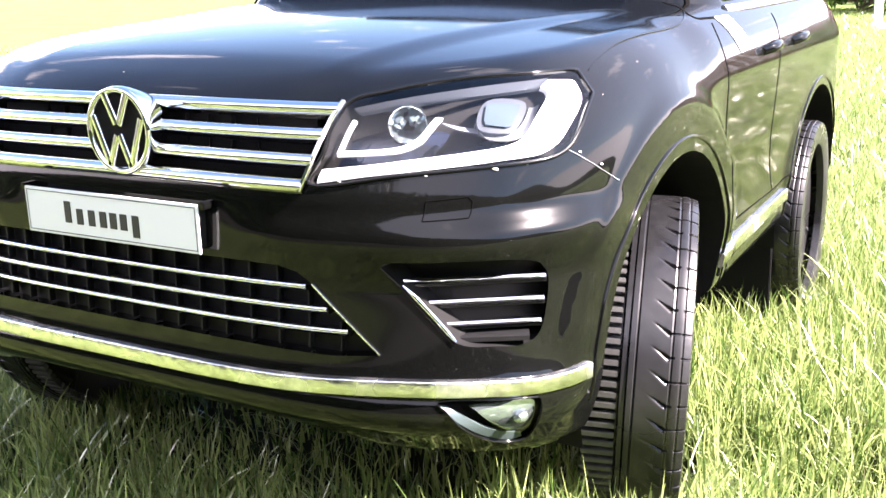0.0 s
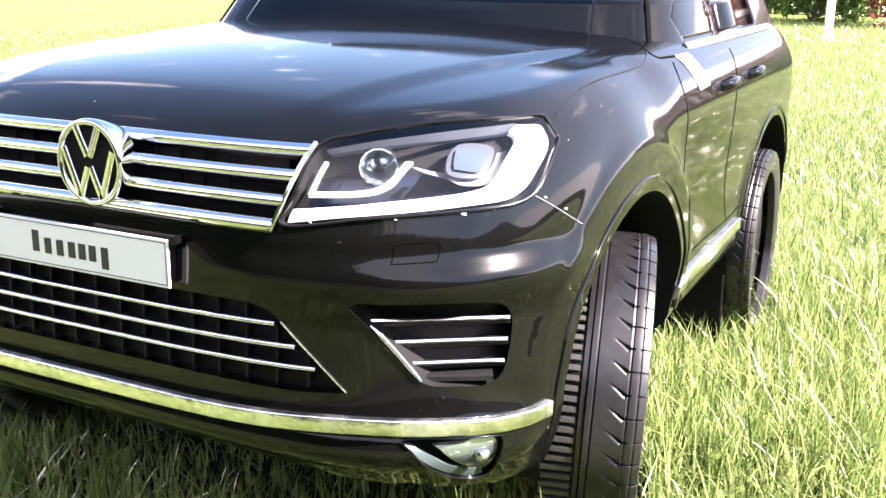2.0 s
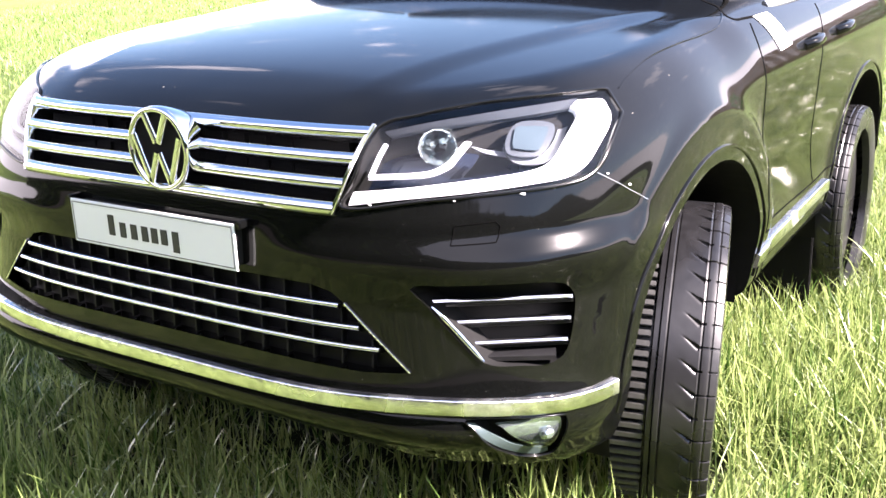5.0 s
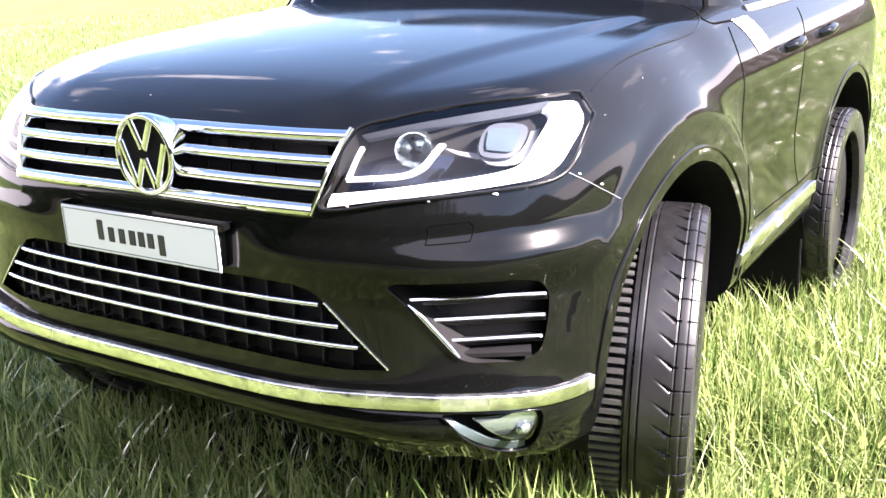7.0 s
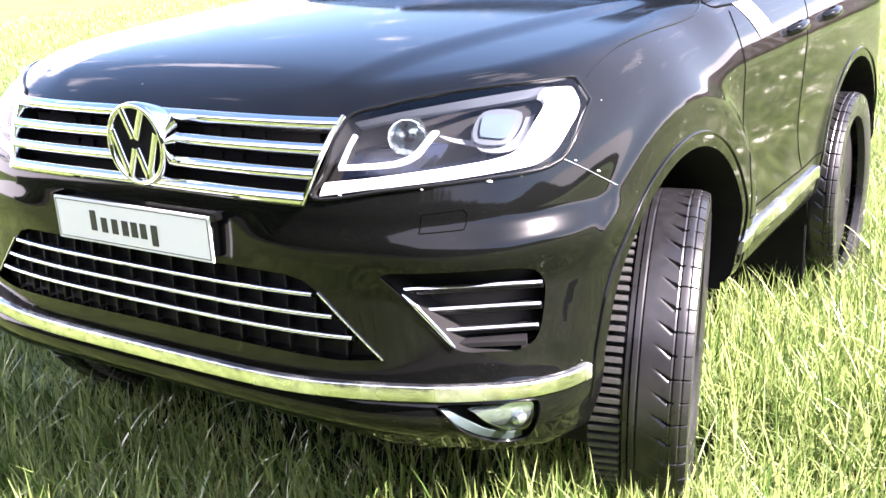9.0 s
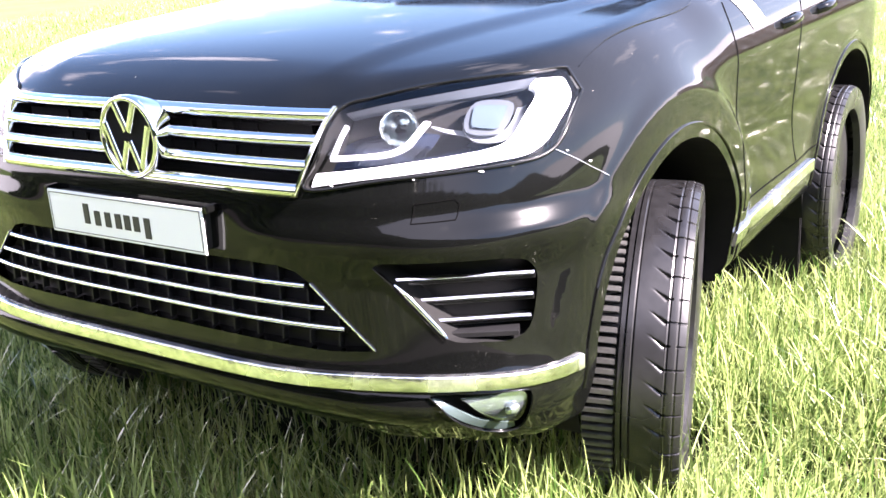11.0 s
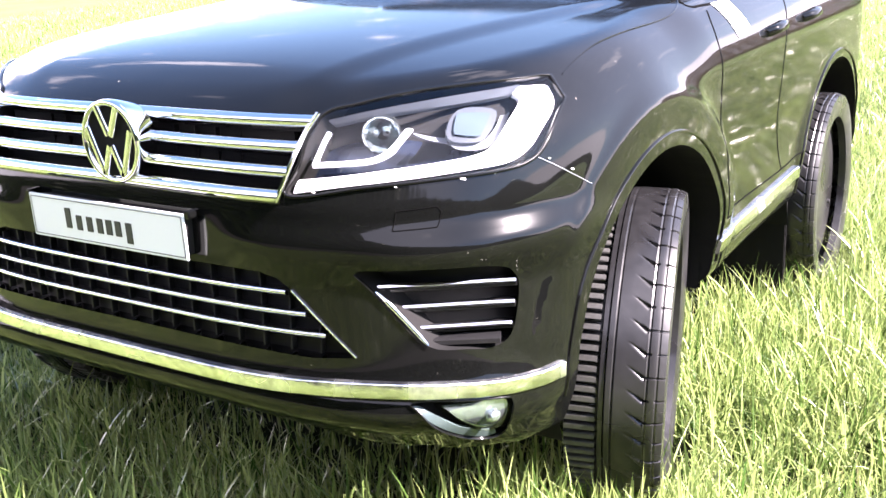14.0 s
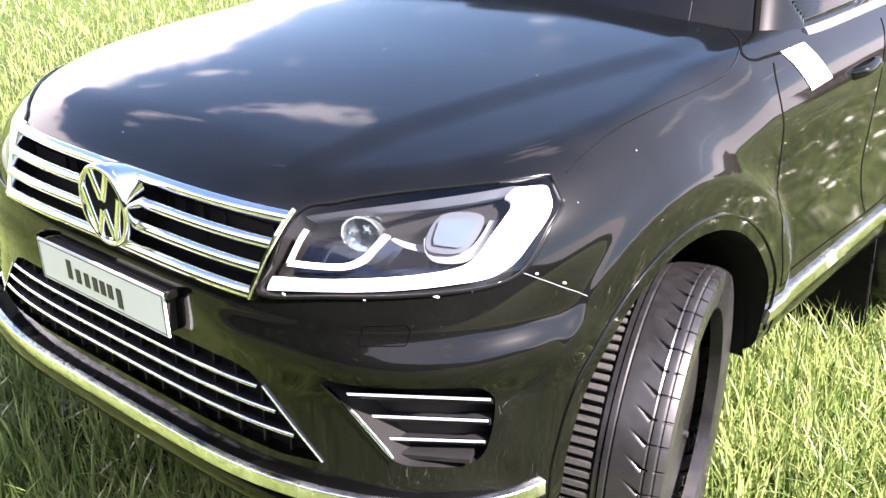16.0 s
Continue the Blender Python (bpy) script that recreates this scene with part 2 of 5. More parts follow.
def dust_on(m):
    """Sparse pale specks of dust and grit over a surface."""
    n, l = m.node_tree.nodes, m.node_tree.links
    p = n["Principled BSDF"]
    was = p.inputs["Base Color"].links[0].from_socket
    tc = n.new("ShaderNodeTexCoord")
    cells = n.new("ShaderNodeTexVoronoi")
    cells.inputs["Scale"].default_value = 75.0
    l.new(tc.outputs["Object"], cells.inputs["Vector"])
    pick = n.new("ShaderNodeSeparateColor")
    l.new(cells.outputs["Color"], pick.inputs[0])
    size = n.new("ShaderNodeMath")
    size.operation, size.inputs[1].default_value = "MULTIPLY", 0.055
    few = n.new("ShaderNodeMath")
    few.operation, few.inputs[1].default_value = "POWER", 12.0
    l.new(pick.outputs[0], few.inputs[0])
    l.new(few.outputs[0], size.inputs[0])
    near = n.new("ShaderNodeMath")
    near.operation = "LESS_THAN"
    l.new(cells.outputs["Distance"], near.inputs[0])
    l.new(size.outputs[0], near.inputs[1])
    mix = n.new("ShaderNodeMix")
    mix.data_type = "RGBA"
    mix.inputs["B"].default_value = (0.30, 0.28, 0.25, 1)
    l.new(near.outputs[0], mix.inputs["Factor"])
    l.new(was, mix.inputs["A"])
    l.new(mix.outputs["Result"], p.inputs["Base Color"])


PAINT = material("black_gloss_plastic", (0.0022, 0.0024, 0.0023), 0.066, coat=0.06, rough_var=0.026, scale=30, grain=0.3)
dust_on(PAINT)
PAINT.node_tree.nodes["Principled BSDF"].inputs["Coat Roughness"].default_value = 0.24
PAINT.node_tree.nodes["Principled BSDF"].inputs["Specular IOR Level"].default_value = 0.27
MATTE = material("matte_black_plastic", (0.007, 0.007, 0.0075), 0.55, grain=0.35, scale=160, bump=0.15)
VOID = material("dark_inner_plastic", (0.006, 0.006, 0.006), 0.8, grain=0.2)
CELL = material("dark_grille_plastic", (0.0065, 0.0065, 0.007), 0.5, grain=0.3, scale=120)
RUBBER = material("worn_black_tyre_plastic", (0.0095, 0.0095, 0.0102), 0.34, grain=0.45, scale=90, bump=0.25, rough_var=0.12)
# base lighter than the tyre's, to carry the sunlight on the ribs
RIB = material("lit_scuffed_rib_plastic", (0.040, 0.040, 0.038), 0.36, grain=0.5, scale=200, bump=0.3, rough_var=0.1)
DISC = material("smooth_black_disc_plastic", (0.010, 0.010, 0.010), 0.32, grain=0.3, scale=60, rough_var=0.08)
CHROME = material("chrome_plating", (0.80, 0.81, 0.82), 0.06, metal=1.0, rough_var=0.04, scale=60)
SCRATCHED = material("scratched_chrome_plating", (0.74, 0.75, 0.74), 0.20, metal=1.0, rough_var=0.20, scale=130, bump=1.0, grain=0.50)
SILVER = material("silver_lamp_plastic", (0.32, 0.34, 0.37), 0.22, metal=0.6, grain=0.1)
BROW = material("grey_smoked_lamp_plastic", (0.040, 0.046, 0.054), 0.30, grain=0.12)
LAMP_WHITE = material("white_light_bar_plastic", (0.80, 0.82, 0.84), 0.25, grain=0.04)
STRIP = material("pale_blue_strip_plastic", (0.45, 0.50, 0.56), 0.25, grain=0.06)
PALE_BLUE = material("pale_fog_lamp_trim", (0.048, 0.068, 0.068), 0.25, metal=0.2, grain=0.08)
SEAM = material("black_gap", (0.0006, 0.0006, 0.0006), 0.9, grain=0.2)
SEAM.node_tree.nodes["Principled BSDF"].inputs["Specular IOR Level"].default_value = 0.05
BEZEL = material("dark_blue_lamp_bezel", (0.006, 0.009, 0.018), 0.10, coat=0.0, grain=0.3)
LENS_GLASS = material("bluish_lens_glass", (0.042, 0.058, 0.068), 0.08, grain=0.15)
PLATE_WHITE = material("white_plate_sheet", (0.70, 0.74, 0.74), 0.35, grain=0.03, scale=20)
PLATE_INK = material("dark_plate_print", (0.02, 0.022, 0.024), 0.5)
for _m, _v in ((VOID, 0.12), (CELL, 0.18), (MATTE, 0.25), (BROW, 0.15)):
    _m.node_tree.nodes["Principled BSDF"].inputs["Specular IOR Level"].default_value = _v
PAPER = material("white_paper_label", (0.82, 0.82, 0.80), 0.6, grain=0.03)
CABIN = material("dark_cabin_plastic", (0.010, 0.010, 0.011), 0.5, grain=0.3)
POLE_PAINT = material("pale_grey_pole_paint", (0.50, 0.52, 0.54), 0.5, grain=0.12, scale=12, bump=0.1)
FENCE_WOOD = material("brown_fence_boards", (0.16, 0.085, 0.05), 0.75, grain=0.4, scale=14, bump=0.4)
BARK = material("brown_bark", (0.09, 0.065, 0.045), 0.9, grain=0.4, scale=25, bump=0.8)


def glass(name, tint, clear):
    """A thin clear or tinted pane: part passes light straight on, part mirrors."""
    m = bpy.data.materials.new(name)
    m.use_nodes = True
    n, l = m.node_tree.nodes, m.node_tree.links
    n.clear()
    out, mix, fres = n.new("ShaderNodeOutputMaterial"), n.new("ShaderNodeMixShader"), n.new("ShaderNodeFresnel")
    gloss, pas = n.new("ShaderNodeBsdfGlossy"), n.new("ShaderNodeBsdfTransparent")
    fres.inputs["IOR"].default_value = 1.46
    gloss.inputs["Roughness"].default_value = 0.02
    pas.inputs["Color"].default_value = (*(clear * c for c in tint), 1)
    l.new(fres.outputs[0], mix.inputs[0])
    l.new(pas.outputs[0], mix.inputs[1])
    l.new(gloss.outputs[0], mix.inputs[2])
    l.new(mix.outputs[0], out.inputs[0])
    return m


CLEAR = glass("clear_lamp_cover", (0.96, 0.98, 1.0), 1.0)
TINTED = glass("dark_tinted_window", (0.8, 0.9, 0.85), 0.22)


def crystal(name, tint):
    m = bpy.data.materials.new(name)
    m.use_nodes = True
    p = m.node_tree.nodes["Principled BSDF"]
    p.inputs["Base Color"].default_value = (*tint, 1)
    p.inputs["Roughness"].default_value, p.inputs["Metallic"].default_value = 0.05, 0.9
    return m


FACETS = crystal("faceted_lamp_reflector", (0.34, 0.40, 0.41))


def leaf_material(name, low, high, translucent=0.45):
    """Leaves and blades: colour by piece, light shines through them."""
    m = bpy.data.materials.new(name)
    m.use_nodes = True
    n, l = m.node_tree.nodes, m.node_tree.links
    n.clear()
    out, geo, mixc = n.new("ShaderNodeOutputMaterial"), n.new("ShaderNodeNewGeometry"), n.new("ShaderNodeMix")
    mixc.data_type = "RGBA"
    mixc.inputs["A"].default_value, mixc.inputs["B"].default_value = (*low, 1), (*high, 1)
    l.new(geo.outputs["Random Per Island"], mixc.inputs["Factor"])
    dif, tra, glo = n.new("ShaderNodeBsdfDiffuse"), n.new("ShaderNodeBsdfTranslucent"), n.new("ShaderNodeBsdfGlossy")
    glo.inputs["Roughness"].default_value = 0.28
    glo.inputs["Color"].default_value = (0.95, 0.97, 0.88, 1)
    for b in (dif, tra):
        l.new(mixc.outputs["Result"], b.inputs["Color"])
    one, two, fr = n.new("ShaderNodeMixShader"), n.new("ShaderNodeMixShader"), n.new("ShaderNodeFresnel")
    fr.inputs["IOR"].default_value = 1.4
    one.inputs[0].default_value = translucent
    l.new(dif.outputs[0], one.inputs[1])
    l.new(tra.outputs[0], one.inputs[2])
    weak = n.new("ShaderNodeMath")
    weak.operation, weak.inputs[1].default_value = "MULTIPLY", 0.16
    l.new(fr.outputs[0], weak.inputs[0])
    l.new(weak.outputs[0], two.inputs[0])
    l.new(one.outputs[0], two.inputs[1])
    l.new(glo.outputs[0], two.inputs[2])
    l.new(two.outputs[0], out.inputs[0])
    return m


BLADE = leaf_material("fresh_grass_blades", (0.028, 0.075, 0.010), (0.35, 0.42, 0.15), 0.45)
STRAW = leaf_material("dry_grass_blades", (0.32, 0.29, 0.13), (0.50, 0.47, 0.26), 0.35)
GREEN_LEAF = leaf_material("green_shrub_leaves", (0.035, 0.075, 0.018), (0.10, 0.17, 0.035), 0.35)
RED_LEAF = leaf_material("dark_red_shrub_leaves", (0.09, 0.022, 0.018), (0.22, 0.075, 0.05), 0.3)
TREE_LEAF = leaf_material("tree_leaves", (0.03, 0.06, 0.014), (0.075, 0.12, 0.03), 0.3)
HEDGE_LEAF = leaf_material("dark_conifer_leaves", (0.014, 0.026, 0.009), (0.034, 0.052, 0.016), 0.15)
DARK_SLAB = material("dark_slab_surface", (0.012, 0.009, 0.008), 0.95, grain=0.5, scale=40, bump=1.0)


def soil_material():
    """Dark soil under the near blades, closed turf further out."""
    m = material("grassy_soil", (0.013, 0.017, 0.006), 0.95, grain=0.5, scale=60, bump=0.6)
    n, l = m.node_tree.nodes, m.node_tree.links
    p = n["Principled BSDF"]
    p.inputs["Specular IOR Level"].default_value = 0.1
    was = p.inputs["Base Color"].links[0].from_socket
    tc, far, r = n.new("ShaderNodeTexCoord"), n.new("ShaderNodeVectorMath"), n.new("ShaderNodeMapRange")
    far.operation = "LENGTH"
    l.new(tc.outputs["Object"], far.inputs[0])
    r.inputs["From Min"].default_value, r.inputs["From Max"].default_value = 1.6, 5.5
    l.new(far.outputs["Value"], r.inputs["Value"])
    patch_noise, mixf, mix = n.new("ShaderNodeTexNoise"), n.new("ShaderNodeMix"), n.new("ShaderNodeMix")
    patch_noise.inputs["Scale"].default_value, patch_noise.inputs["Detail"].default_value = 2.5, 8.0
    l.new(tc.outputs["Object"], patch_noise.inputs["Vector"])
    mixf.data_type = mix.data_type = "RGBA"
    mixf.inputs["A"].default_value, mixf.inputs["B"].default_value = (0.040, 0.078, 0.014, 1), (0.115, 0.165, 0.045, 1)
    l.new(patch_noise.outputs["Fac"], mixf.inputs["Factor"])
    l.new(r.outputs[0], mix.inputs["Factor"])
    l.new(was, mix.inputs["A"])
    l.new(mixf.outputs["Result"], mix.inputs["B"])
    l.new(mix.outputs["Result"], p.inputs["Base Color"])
    return m


SOIL = soil_material()


# ---- mesh helpers ----
def mesh_object(name, verts, faces, mat, parent=None, label="", smooth=True, sharp=35):
    me = bpy.data.meshes.new(name)
    me.from_pydata([tuple(v) for v in verts], [], [tuple(f) for f in faces])
    me.validate()
    bm = bmesh.new()
    bm.from_mesh(me)
    bmesh.ops.recalc_face_normals(bm, faces=bm.faces)
    bm.to_mesh(me)
    bm.free()
    me.materials.append(mat)
    if smooth:
        me.shade_smooth()
        me.set_sharp_from_angle(angle=radians(sharp))
    ob = new(name, me)
    if parent is not None:
        ob.parent = parent
    if label:
        tagged(ob, label)
    return ob


def part(name, bm, mat, parent, label="", sharp=35):
    """One bmesh as one mesh object under a thing or under a part."""
    me = bpy.data.meshes.new(name)
    bmesh.ops.recalc_face_normals(bm, faces=bm.faces)
    bm.to_mesh(me)
    bm.free()
    me.materials.append(mat)
    me.shade_smooth()
    me.set_sharp_from_angle(angle=radians(sharp))
    ob = new(name, me)
    ob.parent = parent
    if label:
        tagged(ob, label)
    return ob


def thing(name, label, category, group="", place=(0, 0, 0)):
    ob = new(name)
    ob.location = place
    return tagged(ob, label, category, group)


def curve_points(pts, n, closed=False):
    """Catmull-Rom through points."""
    p = np.array(pts, float)
    m = len(p)
    out = []
    spans = m if closed else m - 1
    for i in range(spans):
        idx = [(i - 1) % m, i, (i + 1) % m, (i + 2) % m] if closed else [max(i - 1, 0), i, i + 1, min(i + 2, m - 1)]
        a, b, c, d = p[idx]
        for k in range(n):
            t = k / n
            out.append(0.5 * (2 * b + (c - a) * t + (2 * a - 5 * b + 4 * c - d) * t * t + (3 * b - a - 3 * c + d) * t ** 3))
    if not closed:
        out.append(p[-1])
    return np.array(out)


def gradient(p):
    p = np.atleast_2d(p)
    e = 1e-3
    g = np.stack([body(*(p + e * np.eye(3)[i]).T) - body(*(p - e * np.eye(3)[i]).T) for i in range(3)], 1)
    return g / np.maximum(np.linalg.norm(g, axis=1, keepdims=True), 1e-9)


def sweep(name, pts, width, thick, mat, parent, label="", normals=None, closed=False, taper=None, corner=0.35):
    """A bar with a rounded section along points; width lies across the surface, thick along its normal."""
    p = np.array(pts, float)
    n = gradient(p) if normals is None else np.array(normals, float)
    if n.ndim == 1 or len(n) == 1:
        n = np.tile(n.reshape(-1, 3)[:1], (len(p), 1))
    t = (np.roll(p, -1, 0) - np.roll(p, 1, 0)) if closed else np.gradient(p, axis=0)
    t /= np.maximum(np.linalg.norm(t, axis=1, keepdims=True), 1e-9)
    s = np.cross(t, n)
    s /= np.maximum(np.linalg.norm(s, axis=1, keepdims=True), 1e-9)
    w, h, c = width / 2, thick / 2, corner
    ring = [(-w, -h), (w, -h), (w, h * (1 - 2 * c)), (w * (1 - 0.29 * c), h * (1 - 0.59 * c)), (w * (1 - c), h), (-w * (1 - c), h), (-w * (1 - 0.29 * c), h * (1 - 0.59 * c)), (-w, h * (1 - 2 * c))]
    k = len(ring)
    f = np.ones(len(p)) if taper is None else np.interp(np.linspace(0, 1, len(p)), *zip(*taper))
    verts = np.concatenate([p[i] + s[i] * a * f[i] + n[i] * b for i in range(len(p)) for a, b in ring]).reshape(-1, 3)
    faces = []
    m = len(p)
    for i in range(m if closed else m - 1):
        j = (i + 1) % m
        faces += [(i * k + q, i * k + (q + 1) % k, j * k + (q + 1) % k, j * k + q) for q in range(k)]
    if not closed:
        faces += [tuple(range(k)), tuple((m - 1) * k + q for q in reversed(range(k)))]
    return mesh_object(name, verts, faces, mat, parent, label, sharp=50)


def on_front(xz, off=0.0):
    """Points of the nose at (x, z), moved out by off along the normal."""
    xz = np.array(xz, float)
    p = np.stack([xz[:, 0], front_y(np.abs(xz[:, 0]), xz[:, 1]), xz[:, 1]], 1)
    return p + gradient(p) * off


def on_side(yz, sign=1, off=0.0):
    yz = np.array(yz, float)
    p = np.stack([side_x(yz[:, 0], yz[:, 1]), yz[:, 0], yz[:, 1]], 1)
    p = p + gradient(p) * off
    p[:, 0] *= sign
    return p


def patch(name, outline, off, mat, parent, label="", rings=10, thick=0.0, sign=1, inner=None):
    """A sheet that follows the nose inside an outline of (x, z)."""
    o = np.array(outline, float)
    c = o.mean(0)
    m = len(o)
    verts = []
    for r in range(rings):
        verts.append(on_front(c + (o - c) * (1 - r / rings), off))
    verts.append(on_front([c], off))
    v = np.concatenate(verts)
    faces = [(r * m + i, r * m + (i + 1) % m, (r + 1) * m + (i + 1) % m, (r + 1) * m + i) for r in range(rings - 1) for i in range(m)]
    faces += [((rings - 1) * m + i, (rings - 1) * m + (i + 1) % m, rings * m) for i in range(m)]
    if thick:
        q = len(v)
        v = np.concatenate([v, v - gradient(v) * thick])
        faces += [tuple(q + i for i in reversed(f)) for f in faces]
        faces += [(i, (i + 1) % m, q + (i + 1) % m, q + i) for i in range(m)]
    v[:, 0] *= sign
    return mesh_object(name, v, faces, mat, parent, label)


def band(name, one, two, off, thick, mat, parent, label="", sign=1, cross=5, bulge=0.0):
    """A moulded strip on the nose between two edges of (x, z); off gives the depth at either edge."""
    a, b = curve_points(one, 6), curve_points(two, 6)
    k = max(len(a), len(b))
    at = np.linspace(0, 1, k)
    a = np.stack([np.interp(at, np.linspace(0, 1, len(a)), a[:, c]) for c in (0, 1)], 1)
    b = np.stack([np.interp(at, np.linspace(0, 1, len(b)), b[:, c]) for c in (0, 1)], 1)
    rows = []
    for q in np.linspace(0, 1, cross):
        rows.append(on_front(a + (b - a) * q, off[0] + (off[1] - off[0]) * q + bulge * math.sin(q * math.pi)))
    top = np.concatenate(rows)
    v = np.concatenate([top, top - gradient(top) * thick])
    m = len(top)
    f = [(r * k + i, r * k + i + 1, (r + 1) * k + i + 1, (r + 1) * k + i) for r in range(cross - 1) for i in range(k - 1)]
    f += [tuple(m + i for i in reversed(q)) for q in f]
    rim = list(range(k)) + [r * k + k - 1 for r in range(1, cross)] + [(cross - 1) * k + i for i in range(k - 2, -1, -1)] + [r * k for r in range(cross - 2, 0, -1)]
    f += [(rim[i], rim[(i + 1) % len(rim)], m + rim[(i + 1) % len(rim)], m + rim[i]) for i in range(len(rim))]
    v[:, 0] *= sign
    return mesh_object(name, v, f, mat, parent, label)


def box_bm(x0, x1, y0, y1, z0, z1, bevel=0.0):
    bm = bmesh.new()
    bmesh.ops.create_cube(bm, size=1)
    for v in bm.verts:
        v.co = ((x0 + x1) / 2 + v.co.x * (x1 - x0), (y0 + y1) / 2 + v.co.y * (y1 - y0), (z0 + z1) / 2 + v.co.z * (z1 - z0))
    if bevel:
        bmesh.ops.bevel(bm, geom=bm.edges[:], offset=bevel, segments=2, affect="EDGES")
    return bm


def revolve_bm(profile, n, axis="X", full=2 * math.pi):
    """Turn a profile of (along, radius) round the axis."""
    bm = bmesh.new()
    rows = []
    for i in range(n):
        a = full * i / n
        row = []
        for u, r in profile:
            co = (u, r * math.cos(a), r * math.sin(a)) if axis == "X" else (r * math.cos(a), u, r * math.sin(a)) if axis == "Y" else (r * math.cos(a), r * math.sin(a), u)
            row.append(bm.verts.new(co))
        rows.append(row)
    for i in range(n):
        a, b = rows[i], rows[(i + 1) % n]
        for k in range(len(profile) - 1):
            bm.faces.new((a[k], a[k + 1], b[k + 1], b[k]))
    return bm


def mirrored(outline):
    """Close a half outline, given from the middle line to the middle line, on the other side."""
    o = [tuple(p) for p in outline]
    return o + [(-x, z) for x, z in reversed(o) if x > 1e-6]


# ---- outlines on the nose, as (x, z) ----
LAMP = curve_points([(0.1945, 0.3830), (0.217, 0.3905), (0.248, 0.3962), (0.278, 0.3982), (0.303, 0.3982), (0.3115, 0.3978), (0.3160, 0.3952), (0.3258, 0.3845), (0.3290, 0.3795),
                     (0.3317, 0.3640), (0.3312, 0.3520), (0.3275, 0.3455), (0.318, 0.3425), (0.287, 0.3410), (0.240, 0.3372), (0.1835, 0.3302), (0.1885, 0.352)], 6, True)
INTAKE = curve_points([(0.237, 0.2765), (0.263, 0.2805), (0.301, 0.2805), (0.322, 0.277), (0.3275, 0.268), (0.3285, 0.245), (0.3265, 0.223),
                       (0.319, 0.2165), (0.306, 0.218), (0.284, 0.2225), (0.262, 0.247)], 5, True)
FOG = curve_points([(0.2785, 0.1842), (0.296, 0.1850), (0.328, 0.1808), (0.3330, 0.1765), (0.3325, 0.167), (0.3280, 0.1560), (0.3200, 0.1450), (0.3105, 0.1432), (0.3010, 0.1500), (0.2930, 0.1660), (0.2850, 0.1780)], 5, True)
LOWER = mirrored([(0.0, 0.2735), (0.06, 0.2735), (0.12, 0.2735), (0.158, 0.2733), (0.174, 0.2695), (0.186, 0.2610), (0.203, 0.2445), (0.237, 0.2135), (0.20, 0.2105),
                  (0.12, 0.2115), (0.06, 0.2120), (0.0, 0.2120)])
GRILLE = mirrored([(0.0, 0.3835), (0.06, 0.3835), (0.12, 0.3835), (0.1905, 0.3815), (0.184, 0.355), (0.1765, 0.3285), (0.12, 0.3275), (0.06, 0.3265), (0.0, 0.3265)])


# ---- the car body: one hull, pockets and wheel arches cut out of it, then split at its shut lines ----
def hull():
    nu, nw = 460, 220
    u = (np.arange(nu) + 0.5) / nu
    # walk round the plan: nose, flank, tail, flank
    ang = np.zeros(nu)
    org = np.zeros(nu)
    for i, f in enumerate(u):
        g = f if f < 0.5 else 1 - f
        sgn = 1 if f < 0.5 else -1
        if g < 0.20:
            t = g / 0.20
            ang[i], org[i] = sgn * t * math.pi / 2, AXLE_F
        elif g < 0.40:
            t = (g - 0.20) / 0.20
            ang[i], org[i] = sgn * math.pi / 2, AXLE_F + t * (0.95 - AXLE_F)
        else:
            t = (g - 0.40) / 0.10
            ang[i], org[i] = sgn * (math.pi / 2 + t * math.pi / 2), 0.95
    phi = np.radians(np.linspace(-88, 88, nw))
    phi = np.sign(phi) * np.radians(88) * (np.abs(phi) / np.radians(88)) ** 1.15
    A, P = np.meshgrid(ang, phi, indexing="ij")
    O, _ = np.meshgrid(org, phi, indexing="ij")
    way = np.stack([np.sin(A) * np.cos(P), -np.cos(A) * np.cos(P), np.sin(P)], -1).reshape(-1, 3)
    origin = np.stack([np.zeros_like(O), O, np.full_like(O, 0.26)], -1).reshape(-1, 3)
    v = march(origin, way, 0.8)
    idx = np.arange(nu * nw).reshape(nu, nw)
    nxt = np.roll(idx, -1, 0)
    faces = np.stack([idx[:, :-1], nxt[:, :-1], nxt[:, 1:], idx[:, 1:]], -1).reshape(-1, 4).tolist()
    # close the narrow gap along the top and bottom middle lines
    for row in (0, nw - 1):
        for i in range(nu // 2 - 1):
            faces.append([idx[i, row], idx[i + 1, row], idx[nu - 2 - i, row], idx[nu - 1 - i, row]])
    me = bpy.data.meshes.new("hull")
    me.from_pydata(v.tolist(), [], faces)
    bm = bmesh.new()
    bm.from_mesh(me)
    bmesh.ops.recalc_face_normals(bm, faces=bm.faces)
    bm.to_mesh(me)
    bm.free()
    return me


